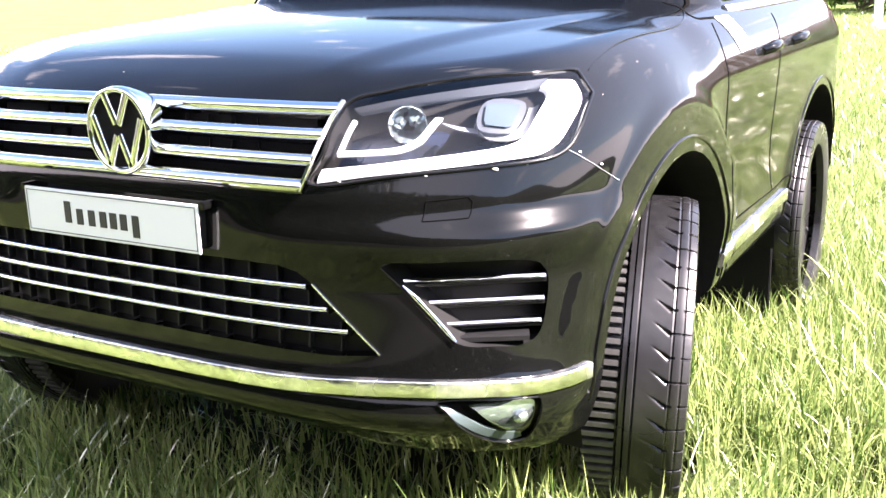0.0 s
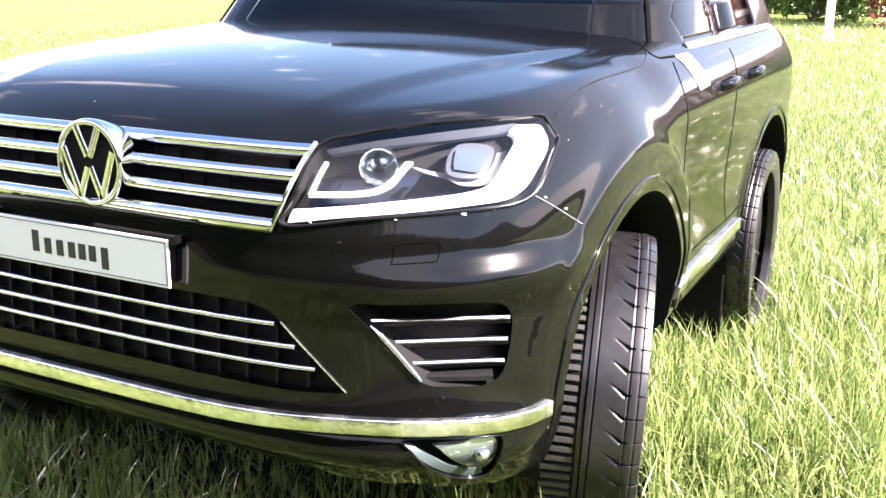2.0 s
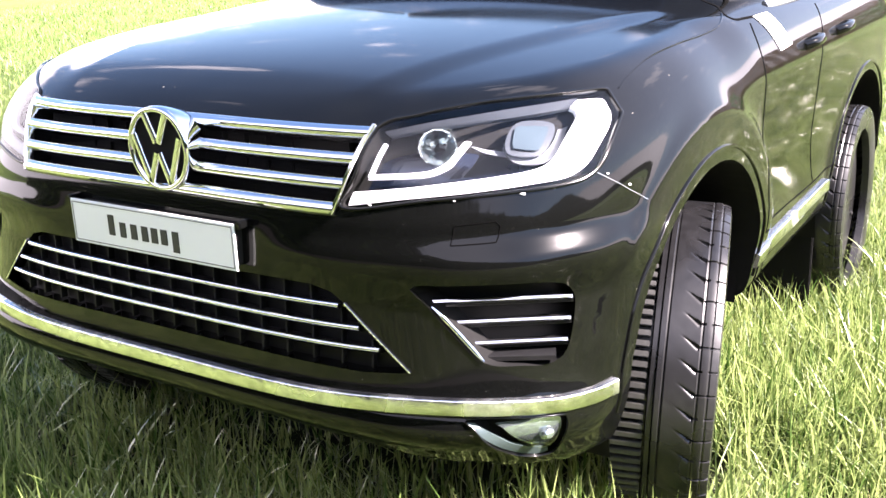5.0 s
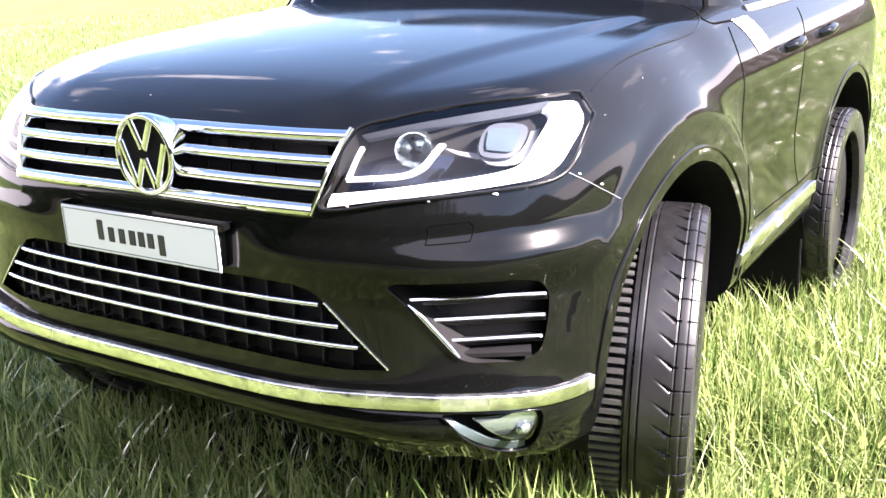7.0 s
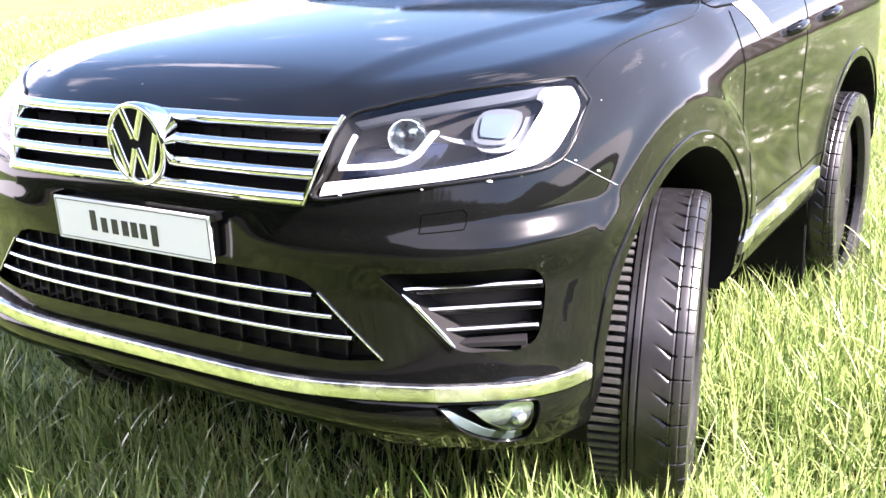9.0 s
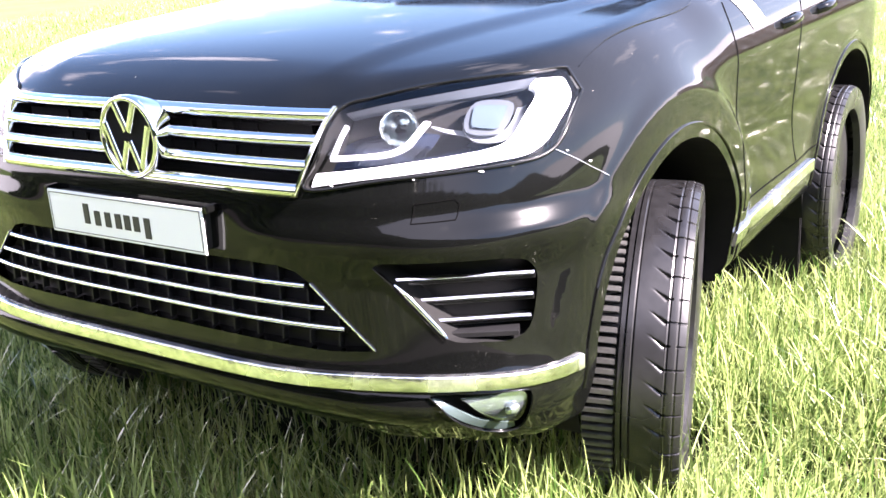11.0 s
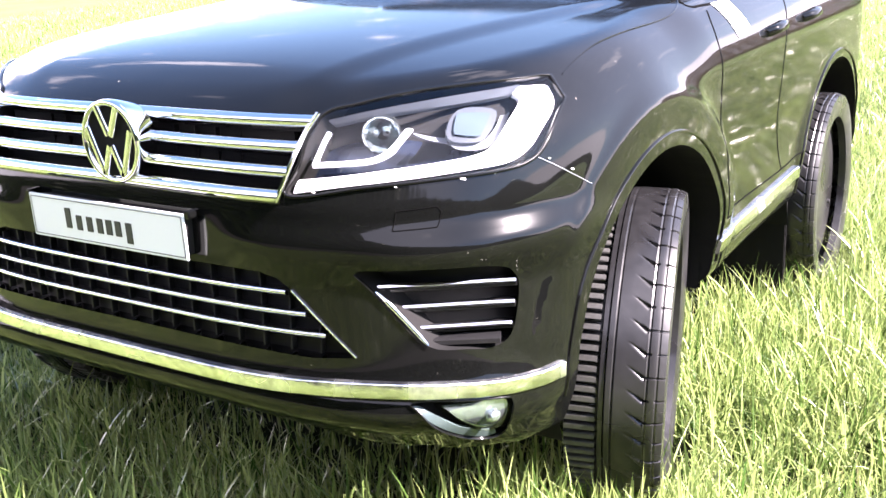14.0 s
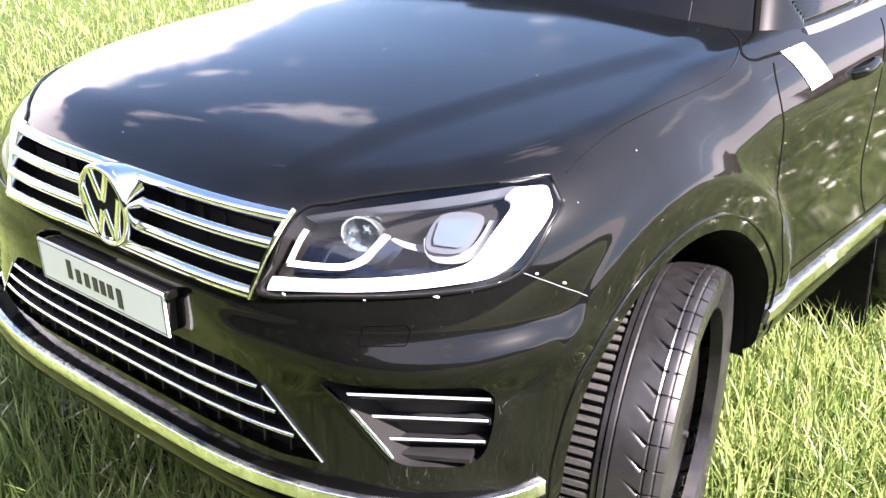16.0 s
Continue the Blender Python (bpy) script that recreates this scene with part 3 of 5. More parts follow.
def prism(bm, outline, out, depth, sign=1):
    """Adds a cutter: an outline of the nose pushed outwards and inwards."""
    o = np.array(outline, float)
    y = front_y(np.abs(o[:, 0]), o[:, 1])
    c = o.mean(0)
    yc = front_y([abs(c[0])], [c[1]])[0]
    d = depth if np.ndim(depth) else np.full(len(o), depth)
    a = [bm.verts.new((sign * x, yy - out, z)) for (x, z), yy in zip(o, y)]
    b = [bm.verts.new((sign * x, yy + dd, z)) for (x, z), yy, dd in zip(o, y, d)]
    ca, cb = bm.verts.new((sign * c[0], yc - out, c[1])), bm.verts.new((sign * c[0], yc + d.mean(), c[1]))
    m = len(o)
    for i in range(m):
        j = (i + 1) % m
        bm.faces.new((a[i], a[j], b[j], b[i]))
        bm.faces.new((a[j], a[i], ca))
        bm.faces.new((b[i], b[j], cb))


def cut_hull():
    me = hull()
    ob = new("hull", me)
    bm = bmesh.new()
    for s in (1, -1):
        prism(bm, LAMP, 0.06, 0.034, s)
        prism(bm, INTAKE, 0.04, 0.026, s)
        prism(bm, FOG, 0.04, 0.018, s)
        for yc, zc, r in ((AXLE_F, 0.155, ARCH_R), (ARCH_Y, 0.155, ARCH_R2)):
            ring = [(yc + r * math.cos(a), zc + r * math.sin(a)) for a in np.linspace(0, math.pi, 40)]
            ring = [(yc + r, 0.05)] + ring + [(yc - r, 0.05)]
            near = [bm.verts.new((s * 0.19, y, z)) for y, z in ring]
            far = [bm.verts.new((s * 0.45, y, z)) for y, z in ring]
            bm.faces.new(near)
            bm.faces.new(far[::-1])
            for i in range(len(ring)):
                j = (i + 1) % len(ring)
                bm.faces.new((near[i], far[i], far[j], near[j]))
    prism(bm, GRILLE, 0.05, 0.022)
    prism(bm, LOWER, 0.05, 0.012)
    bmesh.ops.recalc_face_normals(bm, faces=bm.faces)
    cm = bpy.data.meshes.new("cutter")
    bm.to_mesh(cm)
    bm.free()
    cutter = new("cutter", cm)
    mod = ob.modifiers.new("cut", "BOOLEAN")
    mod.operation, mod.object, mod.solver = "DIFFERENCE", cutter, "EXACT"
    bpy.context.view_layer.update()
    done = bpy.data.meshes.new_from_object(ob.evaluated_get(bpy.context.evaluated_depsgraph_get()))
    bpy.data.objects.remove(ob)
    bpy.data.objects.remove(cutter)
    return done


def panel_of(c):
    """Which panel of the body a place belongs to."""
    x, y, z = abs(c[0]), c[1], c[2]
    side = "left" if c[0] > 0 else "right"
    if z > 0.392 + 0.016 * float(step(np.array(y), 0.1, 0.4)) and y < 0.45 and x < 0.309:
        return ("hood", "")
    if x > 0.25 and 0.475 < y < 0.685 and z > 0.208:
        return ("front_door", side)
    if x > 0.25 and 0.685 <= y < 0.93 and z > 0.208:
        return ("rear_door", side)
    if y < 0.19 and z < 0.345 - 0.13 * max(y - 0.14, 0) / 0.2 * 3 and z < 0.386:
        return ("front_bumper", "")
    if y < 0.19 and x < 0.19:
        return ("front_bumper", "")
    if y < 0.475 and x > 0.17:
        return ("front_fender", side)
    return ("rear_body", "")


car = thing("toy_car", "glossy black ride-on toy car with chrome trim on the lawn", "toy car")


def build_body():
    src = cut_hull()
    src.shade_smooth()
    src.set_sharp_from_angle(angle=radians(32))
    nv = len(src.vertices)
    co = np.empty(nv * 3)
    src.vertices.foreach_get("co", co)
    co = co.reshape(-1, 3)
    corner = np.empty(len(src.loops) * 3, dtype=np.float32)
    src.corner_normals.foreach_get("vector", corner)
    corner = corner.reshape(-1, 3)
    smooth = [Vector(g) for g in gradient(co)]
    groups = {}
    mids = np.array([p.center for p in src.polygons])
    deep = body(mids[:, 0], mids[:, 1], mids[:, 2]) < -0.0028
    for p, d in zip(src.polygons, deep):
        name = panel_of(p.center)
        if d:
            x, z = abs(p.center[0]), p.center[2]
            where = "grille" if z > 0.32 and x < 0.187 else "lamp" if z > 0.325 else "lower" if z > 0.2 and x < 0.24 and p.center[1] < 0.06 else "arch" if p.center[1] > 0.13 else "intake"
            sided = "" if where in ("grille", "lower") else ("left" if p.center[0] > 0 else "right") + ("_back" if p.center[1] > 0.6 else "_low" if z < 0.2 and where == "intake" else "")
            name = ("pocket_lining", where + sided)
        groups.setdefault(name, []).append(p)
    for (name, side), polys in groups.items():
        used, verts, faces, normals = {}, [], [], []
        for p in polys:
            f = []
            for li, vi in zip(p.loop_indices, p.vertices):
                if vi not in used:
                    used[vi] = len(verts)
                    verts.append(co[vi])
                f.append(used[vi])
                normals.append(smooth[vi] if smooth[vi].dot(p.normal) > 0.88 else corner[li])
            faces.append(f)
        me = bpy.data.meshes.new(name)
        me.from_pydata(verts, [], faces)
        me.materials.append(VOID if name == "pocket_lining" else PAINT)
        me.shade_smooth()
        me.normals_split_custom_set([tuple(n) for n in normals])
        ob = new(name, me)
        ob.parent = car
        yield name, side, ob


PANELS = {}
for _name, _side, _ob in build_body():
    PANELS[_name + _side] = _ob

# ---- lower closure of the car: floor pan and wheel-arch liners ----
part("floor_pan", box_bm(-0.24, 0.24, 0.10, 1.12, 0.105, 0.16, 0.01), MATTE, car, "matte black underside")
for s in (1, -1):
    for yc, r in ((AXLE_F, ARCH_R - 0.002), (ARCH_Y, ARCH_R2 - 0.002)):
        arc = [(yc + r * math.cos(a), 0.155 + r * math.sin(a)) for a in np.linspace(-0.13, math.pi + 0.30, 36)]
        verts = [(s * x, y, z) for x in (0.195, 0.335) for y, z in arc] + [(s * 0.194, yc, 0.155)]
        m = len(arc)
        faces = [(i, i + 1, m + i + 1, m + i) for i in range(m - 1)] + [(i, i + 1, 2 * m) for i in range(m - 1)]
        mesh_object("arch_liner", verts, faces, VOID, car)

# ---- radiator grille ----
grille = part("radiator_grille", box_bm(-0.172, 0.172, 0.045, 0.049, 0.329, 0.380), VOID, car, "black grille with four chrome bars")
bar_x = np.linspace(-1, 1, 41)
for z, half, w, gap in ((0.3795, 0.1915, 0.0098, 0.0), (0.3630, 0.1865, 0.0090, 0.029), (0.3460, 0.1820, 0.0090, 0.028), (0.3292, 0.1775, 0.0100, 0.0)):
    for s in (1, -1):
        xs = s * np.linspace(gap, half, 24)
        pts = on_front(np.stack([xs, z + 0.0015 * (1 - (xs / half) ** 2)], 1), 0.0)
        up = gradient(pts) + np.array((0, 0, 0.45))
        sweep("grille_bar", pts, w, 0.010, CHROME, grille, "chrome grille bar", normals=up / np.linalg.norm(up, axis=1, keepdims=True), corner=0.45)
for s in (1, -1):
    pts = on_front([(s * (0.1760 + 0.0170 * t), 0.3255 + 0.058 * t) for t in np.linspace(0, 1, 12)], 0.0012)
    sweep("grille_end", pts, 0.0040, 0.007, CHROME, grille, "slanted chrome end strip", corner=0.5)
    for i in range(6):
        x = s * (0.045 + 0.024 * i)
        part("fin", box_bm(x - 0.001, x + 0.001, 0.040 + 0.5 * max(abs(x) - 0.1, 0) * 0.3, 0.047, 0.331, 0.379), VOID, grille)

# ---- round badge on the grille ----
badge = part("badge", revolve_bm([(0.036, 0.0), (0.036, 0.0285), (0.0250, 0.0318), (0.0185, 0.0332), (0.0155, 0.0333), (0.0128, 0.0327), (0.0118, 0.0315), (0.0121, 0.0296), (0.0140, 0.0283), (0.0165, 0.0280), (0.0165, 0.0)], 64, "Y"), CHROME, car, "round chrome badge", sharp=50)
badge.location, badge.scale = (0.0095, -0.0090, 0.3615), (1.01, 1.0, 1.01)
part("badge_face", revolve_bm([(0.0158, 0.0), (0.0158, 0.0294), (0.0164, 0.0298)], 48, "Y"), VOID, badge, "dark face of the badge")


def badge_bar(a, b, w=0.0060):
    a, b = np.array(a), np.array(b)
    pts = [(p[0], 0.0145, p[1]) for p in (a + (b - a) * t for t in np.linspace(0, 1, 4))]
    sweep("slanted_bar", pts, w, 0.005, CHROME, badge, normals=[(0, -1, 0)])


for s in (1, -1):
    badge_bar((s * 0.0122, 0.0285), (s * 0.0012, 0.0050), 0.0064)
    badge_bar((s * 0.0252, 0.0105), (s * 0.0108, -0.0265), 0.0060)
    badge_bar((s * 0.0108, -0.0265), (s * 0.0012, -0.0030), 0.0060)

# ---- plate with dark characters drawn as bars ----
plate = part("name_plate", box_bm(-0.0958, 0.0958, -0.0062, -0.0042, 0.2768, 0.3138, 0.0005), PLATE_WHITE, car, "white plate with dark character bars")
for x0, x1, z0, z1 in ((-0.0936, 0.0936, 0.3112, 0.3117), (-0.0936, 0.0936, 0.2789, 0.2794), (-0.0936, -0.0931, 0.2789, 0.3117), (0.0931, 0.0936, 0.2789, 0.3117)):
    part("border_line", box_bm(x0, x1, -0.0066, -0.0056, z0, z1), PLATE_INK, plate)
cx = -0.0515
for wide, z0, z1 in ((0.0125, 0.2862, 0.3035), (0.0120, 0.2858, 0.2985), (0.0112, 0.2858, 0.2985), (0.0110, 0.2858, 0.2985), (0.0075, 0.2858, 0.2985), (0.0112, 0.2858, 0.2985), (0.0115, 0.2812, 0.2985)):
    mid = cx + wide * 0.5
    part("character_bar", box_bm(mid - 0.0038, mid + 0.0038, -0.0067, -0.0056, z0 + 0.0015, z1 + 0.0015, 0.0003), PLATE_INK, plate, "dark upright character bar")
    cx += wide + 0.0016
part("plate_holder", box_bm(-0.0925, 0.0925, -0.0041, 0.012, 0.2790, 0.3110, 0.0012), MATTE, plate, "black plate holder")
for s in (1, -1):
    part("fixing_clip", box_bm(s * 0.099 - 0.003, s * 0.099 + 0.003, -0.0055, 0.008, 0.3100, 0.3155, 0.001), PAINT, plate)

# ---- lower grille ----
lower = patch("lower_grille", LOWER, -0.0105, CELL, car, "black cellular lower grille with three chrome strips", rings=8)
for z, half in ((0.2590, 0.1815), (0.2435, 0.1975), (0.2285, 0.2130)):
    pts = on_front(np.stack([bar_x * half, np.full(41, z)], 1), 0.0005)
    up = gradient(pts) + np.array((0, 0, 0.8))
    sweep("chrome_strip", pts, 0.0036, 0.005, CHROME, lower, "thin chrome strip", normals=up / np.linalg.norm(up, axis=1, keepdims=True), corner=0.5)
    pts = on_front(np.stack([bar_x * half, np.full(41, z - 0.0015)], 1), -0.006)
    sweep("shelf", pts, 0.0045, 0.008, CELL, lower)
for i in range(-8, 9):
    x = i * 0.0252 + 0.004
    top = 0.2725 if abs(x) < 0.165 else 0.2725 - (abs(x) - 0.165) * 0.95
    pts = on_front([(x, z) for z in np.linspace(0.2135, top, 9)], -0.0065)
    sweep("cell_wall", pts, 0.0024, 0.006, CELL, lower)
for s in (1, -1):
    pts = on_front([(s * (0.186 + 0.050 * t), 0.2615 - 0.0475 * t) for t in np.linspace(0, 1, 14)], 0.0005)
    sweep("edge_strip", pts, 0.0016, 0.003, CHROME, lower, "fine chrome edge")

# ---- side air intakes in the bumper ----
for s in (1, -1):
    intake = patch("air_intake", INTAKE, -0.024, VOID, car, "black bumper air intake with chrome strips", rings=6, sign=s)
    for (a, b) in (((0.243, 0.037, 0.2625), (0.3275, 0.094, 0.2625)), ((0.255, 0.043, 0.2465), (0.3275, 0.091, 0.2470)), ((0.268, 0.0465, 0.2315), (0.3265, 0.088, 0.2312))):
        a, b = np.array(a), np.array(b)
        ts = np.linspace(0, 1, 12)
        pts = np.array([a + (b - a) * t for t in ts])
        pts[:, 0] *= s
        sweep("intake_strip", pts, 0.0034, 0.006, CHROME, intake, "thin chrome strip", normals=[(s * 0.38, -0.75, 0.54)], corner=0.5)
        low = pts + np.array((-s * 0.003, 0.007, -0.003))
        sweep("intake_fin", low, 0.0050, 0.012, CELL, intake, normals=[(s * 0.45, -0.89, 0.05)])
    pts = np.array([(0.272 + 0.050 * t, 0.050 + 0.028 * t, 0.2215 + 0.001 * t) for t in np.linspace(0, 1, 8)])
    pts[:, 0] *= s
    sweep("intake_fin", pts, 0.005, 0.014, CELL, intake, normals=[(s * 0.45, -0.89, 0.05)])
    for line, w, mat, name in (([(0.236, 0.2765), (0.2485, 0.2617), (0.2825, 0.2205)], 0.0014, PAINT, "intake_edge"),
                               ([(0.2500, 0.2625), (0.2590, 0.2535), (0.2715, 0.2385), (0.2838, 0.2225)], 0.0040, CHROME, "diagonal_strip")):
        pts = on_front(curve_points(line, 6), -0.0012)
        nn = gradient(pts) * np.array((0.6, 1, 1)) + np.array((0.25, 0, 0.75 if mat is CHROME else 0.2))
        nn /= np.linalg.norm(nn, axis=1, keepdims=True)
        pts[:, 0] *= s
        nn[:, 0] *= s
        sweep(name, pts, w, 0.005, mat, intake, "slanted chrome strip" if mat is CHROME else "slanted black edge", normals=nn, corner=0.5, taper=[(0, 0.4), (0.35, 1), (0.85, 1), (1, 0.5)])

# ---- wide chrome strip along the bumper ----
sx = np.sin(np.linspace(-1, 1, 81) * math.pi / 2) * 0.3500
strip_z = 0.1900 + 0.0052 * np.exp(-((np.abs(sx) - 0.26) / 0.075) ** 2) - 0.005 * step(np.abs(sx), 0.30, 0.348)
pts = on_front(np.stack([sx, np.full(81, 0.183)], 1), 0.0005)
pts[:, 2] = strip_z
up = gradient(pts) * np.array((1, 1, 0))
sweep("bumper_strip", pts, 0.0122, 0.006, SCRATCHED, car, "scratched chrome bumper strip", normals=up / np.linalg.norm(up, axis=1, keepdims=True), corner=0.22)

# ---- washer flaps and bumper seams ----
for s in (1, -1):
    o = [(0.2630, 0.3212), (0.2865, 0.3232), (0.2895, 0.3200), (0.2888, 0.3095), (0.2622, 0.3082)]
    o = np.array(o + o[:1])
    o = np.concatenate([o[i] + (o[i + 1] - o[i]) * np.array((0.06, 0.5, 0.94))[:, None] for i in range(len(o) - 1)])
    pts = on_front(curve_points(o, 3, True), 0.0002)
    nn = gradient(pts)
    pts[:, 0] *= s
    nn[:, 0] *= s
    flap = sweep("washer_flap", pts, 0.0008, 0.0006, SEAM, car, "small washer flap in the bumper", normals=nn, closed=True)
    o = [(0.3295, 0.3480), (0.3345, 0.3430), (0.341, 0.335), (0.349, 0.322), (0.352, 0.3185)]
    pts = on_front(curve_points(o, 6), 0.0003)
    nn = gradient(pts)
    pts[:, 0] *= s
    nn[:, 0] *= s
    # silver colour stands for the sun caught on the seam's edge
    sweep("bumper_seam", pts, 0.0006, 0.0010, SILVER, car, "seam between bumper and fender, silver for its sun glint", normals=nn)

# ---- fog lamps ----
for s in (1, -1):
    fog = patch("fog_lamp", FOG, -0.014, VOID, car, "pale triangular fog lamp", rings=5, sign=s)
    pts = on_front(FOG, 0.0006)
    nn = gradient(pts)
    pts[:, 0] *= s
    nn[:, 0] *= s
    sweep("rim", pts, 0.0014, 0.002, PAINT, fog, "black rim", normals=nn, closed=True)
    band("trim", [(0.2800, 0.1830), (0.2945, 0.1660), (0.3025, 0.1505), (0.3108, 0.1440), (0.3180, 0.1455)], [(0.2845, 0.1830), (0.2985, 0.1705), (0.3065, 0.1575), (0.3135, 0.1505), (0.3190, 0.1480)],
         (-0.0008, -0.0030), 0.002, PALE_BLUE, fog, "pale blue-grey trim", s)
    lens = curve_points([(0.2978, 0.1820), (0.3126, 0.1815), (0.3275, 0.1795), (0.3318, 0.1750), (0.3308, 0.1650), (0.3255, 0.1530), (0.3195, 0.1478), (0.3135, 0.1528), (0.3100, 0.1640), (0.3030, 0.1765)], 4, True)
    patch("reflector", lens, -0.0035, FACETS, fog, "faceted silver reflector", rings=5, sign=s)
    for x, z, r in ((0.3225, 0.1670, 0.0050),):
        y = front_y([x], [z])[0]
        bulb = part("bulb", revolve_bm([(-0.003, 0.0), (-0.002, r * 0.6), (0.002, r), (0.006, r)], 20, "Y"), FACETS, fog)
        bulb.location = (s * x, y + 0.0015, z)
    for k in range(4):
        t = k / 3
        pts = on_front([(0.3085 + 0.004 * k, 0.1765 - 0.0005 * k), (0.3095 + 0.0038 * k, 0.1585 - 0.001 * t)], -0.005)
        pts[:, 0] *= s
        sweep("flute", pts, 0.0012, 0.0012, PALE_BLUE, fog, normals=[(s * 0.5, -0.86, 0)])
    patch("cover", lens, -0.0015, CLEAR, fog, "clear cover", rings=4, sign=s).visible_shadow = False

# ---- headlights ----
for s in (1, -1):
    lamp = patch("headlight", LAMP, -0.030, BEZEL, car, "clear headlight with white light bars and two reflectors", rings=8, sign=s)

    # light bar: along the bottom and up the outer end
    band("light_bar", [(0.1848, 0.3325), (0.221, 0.3379), (0.2556, 0.3418), (0.2856, 0.3447), (0.3054, 0.3463), (0.3184, 0.3472), (0.3244, 0.3505), (0.3280, 0.3573), (0.3286, 0.3720), (0.3262, 0.3811), (0.3208, 0.3890), (0.3150, 0.3943), (0.3040, 0.3962)],
         [(0.1868, 0.3420), (0.2199, 0.3458), (0.254, 0.3502), (0.2838, 0.3535), (0.3000, 0.3556), (0.3075, 0.3584), (0.3105, 0.3640), (0.3108, 0.3732), (0.3106, 0.3800), (0.3101, 0.3855), (0.3088, 0.3885), (0.3062, 0.3912), (0.3030, 0.3930)],
         (-0.0045, -0.0060), 0.004, LAMP_WHITE, lamp, "white light bar", s, bulge=0.0012)
    band("inner_strip", [(0.1962, 0.3509), (0.2184, 0.3524), (0.2400, 0.3545), (0.2519, 0.3599), (0.2562, 0.3678), (0.2600, 0.3769)], [(0.2000, 0.3552), (0.2200, 0.3565), (0.2385, 0.3588), (0.2478, 0.3640), (0.2515, 0.3705), (0.2545, 0.3785)],
         (-0.006, -0.008), 0.003, LAMP_WHITE, lamp, "curved white strip", s, bulge=0.001)
    band("inner_strip", [(0.1955, 0.3525), (0.1985, 0.364), (0.2012, 0.3765)], [(0.1985, 0.3540), (0.2010, 0.365), (0.2034, 0.3765)], (-0.006, -0.007), 0.003, STRIP, lamp, "thin pale blue strip", s)
    band("brow", [(0.199, 0.3832), (0.2260, 0.3888), (0.2528, 0.3928), (0.277, 0.3955), (0.303, 0.3970)], [(0.2030, 0.3824), (0.2270, 0.3874), (0.2540, 0.3908), (0.2800, 0.3928), (0.3045, 0.3945)],
         (-0.004, -0.009), 0.003, BROW, lamp, "grey brow strip", s)
    # chrome line under the projector, running in from the strip's tip
    band("reflector_wing", [(0.2600, 0.3762), (0.2700, 0.3718), (0.2800, 0.3690), (0.2865, 0.3672)], [(0.2605, 0.3782), (0.2710, 0.3752), (0.2800, 0.3735), (0.2865, 0.3712)],
         (-0.011, -0.014), 0.002, SILVER, lamp, "silver wing between the reflectors", s)
    # dark moulded floor between the reflectors
    band("lamp_floor", [(0.200, 0.3450), (0.245, 0.3505), (0.290, 0.3545), (0.304, 0.360)], [(0.202, 0.3495), (0.246, 0.3545), (0.282, 0.3605), (0.288, 0.366)], (-0.009, -0.020), 0.003, BEZEL, lamp, "dark glossy floor", s)
    # inner reflector: faceted bowl
    bowl = part("inner_reflector", revolve_bm([(0.007, 0.0), (0.005, 0.005), (0.000, 0.009), (-0.006, 0.0132), (-0.006, 0.0142), (0.006, 0.0140)], 14, "Y"), FACETS, lamp, "faceted crystal reflector", sharp=8)
    bowl.matrix_local = Matrix.Translation((s * 0.2262, 0.0800, 0.3672)) @ Euler((radians(4), 0, radians(s * 30))).to_matrix().to_4x4()
    for dx, dz in ((-0.006, 0.001), (0.005, 0.002)):
        b = part("bulb", revolve_bm([(-0.006, 0.0012), (-0.002, 0.0052), (0.004, 0.0062)], 5, "Y"), FACETS, bowl, sharp=1)
        b.location = (dx, 0, dz)
    # outer projector: rounded square lens above a bright dish
    frame_line = curve_points([(0.2795, 0.3885), (0.3010, 0.3850), (0.3035, 0.3670), (0.2835, 0.3700)], 5, True)
    proj = patch("projector", frame_line, -0.0085, BROW, lamp, "square projector lens", rings=4, thick=0.010, sign=s)
    pane = [(0.2820, 0.3855), (0.2905, 0.3848), (0.2990, 0.3832), (0.3000, 0.3800), (0.3008, 0.3740), (0.3008, 0.3698), (0.2990, 0.3690), (0.2920, 0.3705), (0.2862, 0.3720), (0.2842, 0.3750), (0.2825, 0.3800), (0.2812, 0.3840)]
    patch("projector_glass", pane, -0.0065, LENS_GLASS, proj, "bluish glass front", rings=5, thick=0.003, sign=s)
    band("projector_dish", [(0.2775, 0.3830), (0.2815, 0.3735), (0.2880, 0.3685), (0.2980, 0.3665), (0.3045, 0.3685), (0.3060, 0.3760), (0.3045, 0.3840)], [(0.2795, 0.3750), (0.2845, 0.3670), (0.2920, 0.3612), (0.3039, 0.3593), (0.3095, 0.3623), (0.3105, 0.372), (0.3085, 0.3820)],
         (-0.013, -0.006), 0.002, SILVER, lamp, "silver dish round the projector", s, bulge=-0.002)
    cover = patch("cover", LAMP, 0.0006, CLEAR, lamp, "clear glossy cover", rings=10, sign=s)
    cover.visible_shadow = False
    pts = on_front(LAMP, 0.0006)
    nn = gradient(pts)
    pts[:, 0] *= s
    nn[:, 0] *= s
    sweep("gasket", pts, 0.0026, 0.003, PAINT, lamp, "black gasket", normals=nn, closed=True)

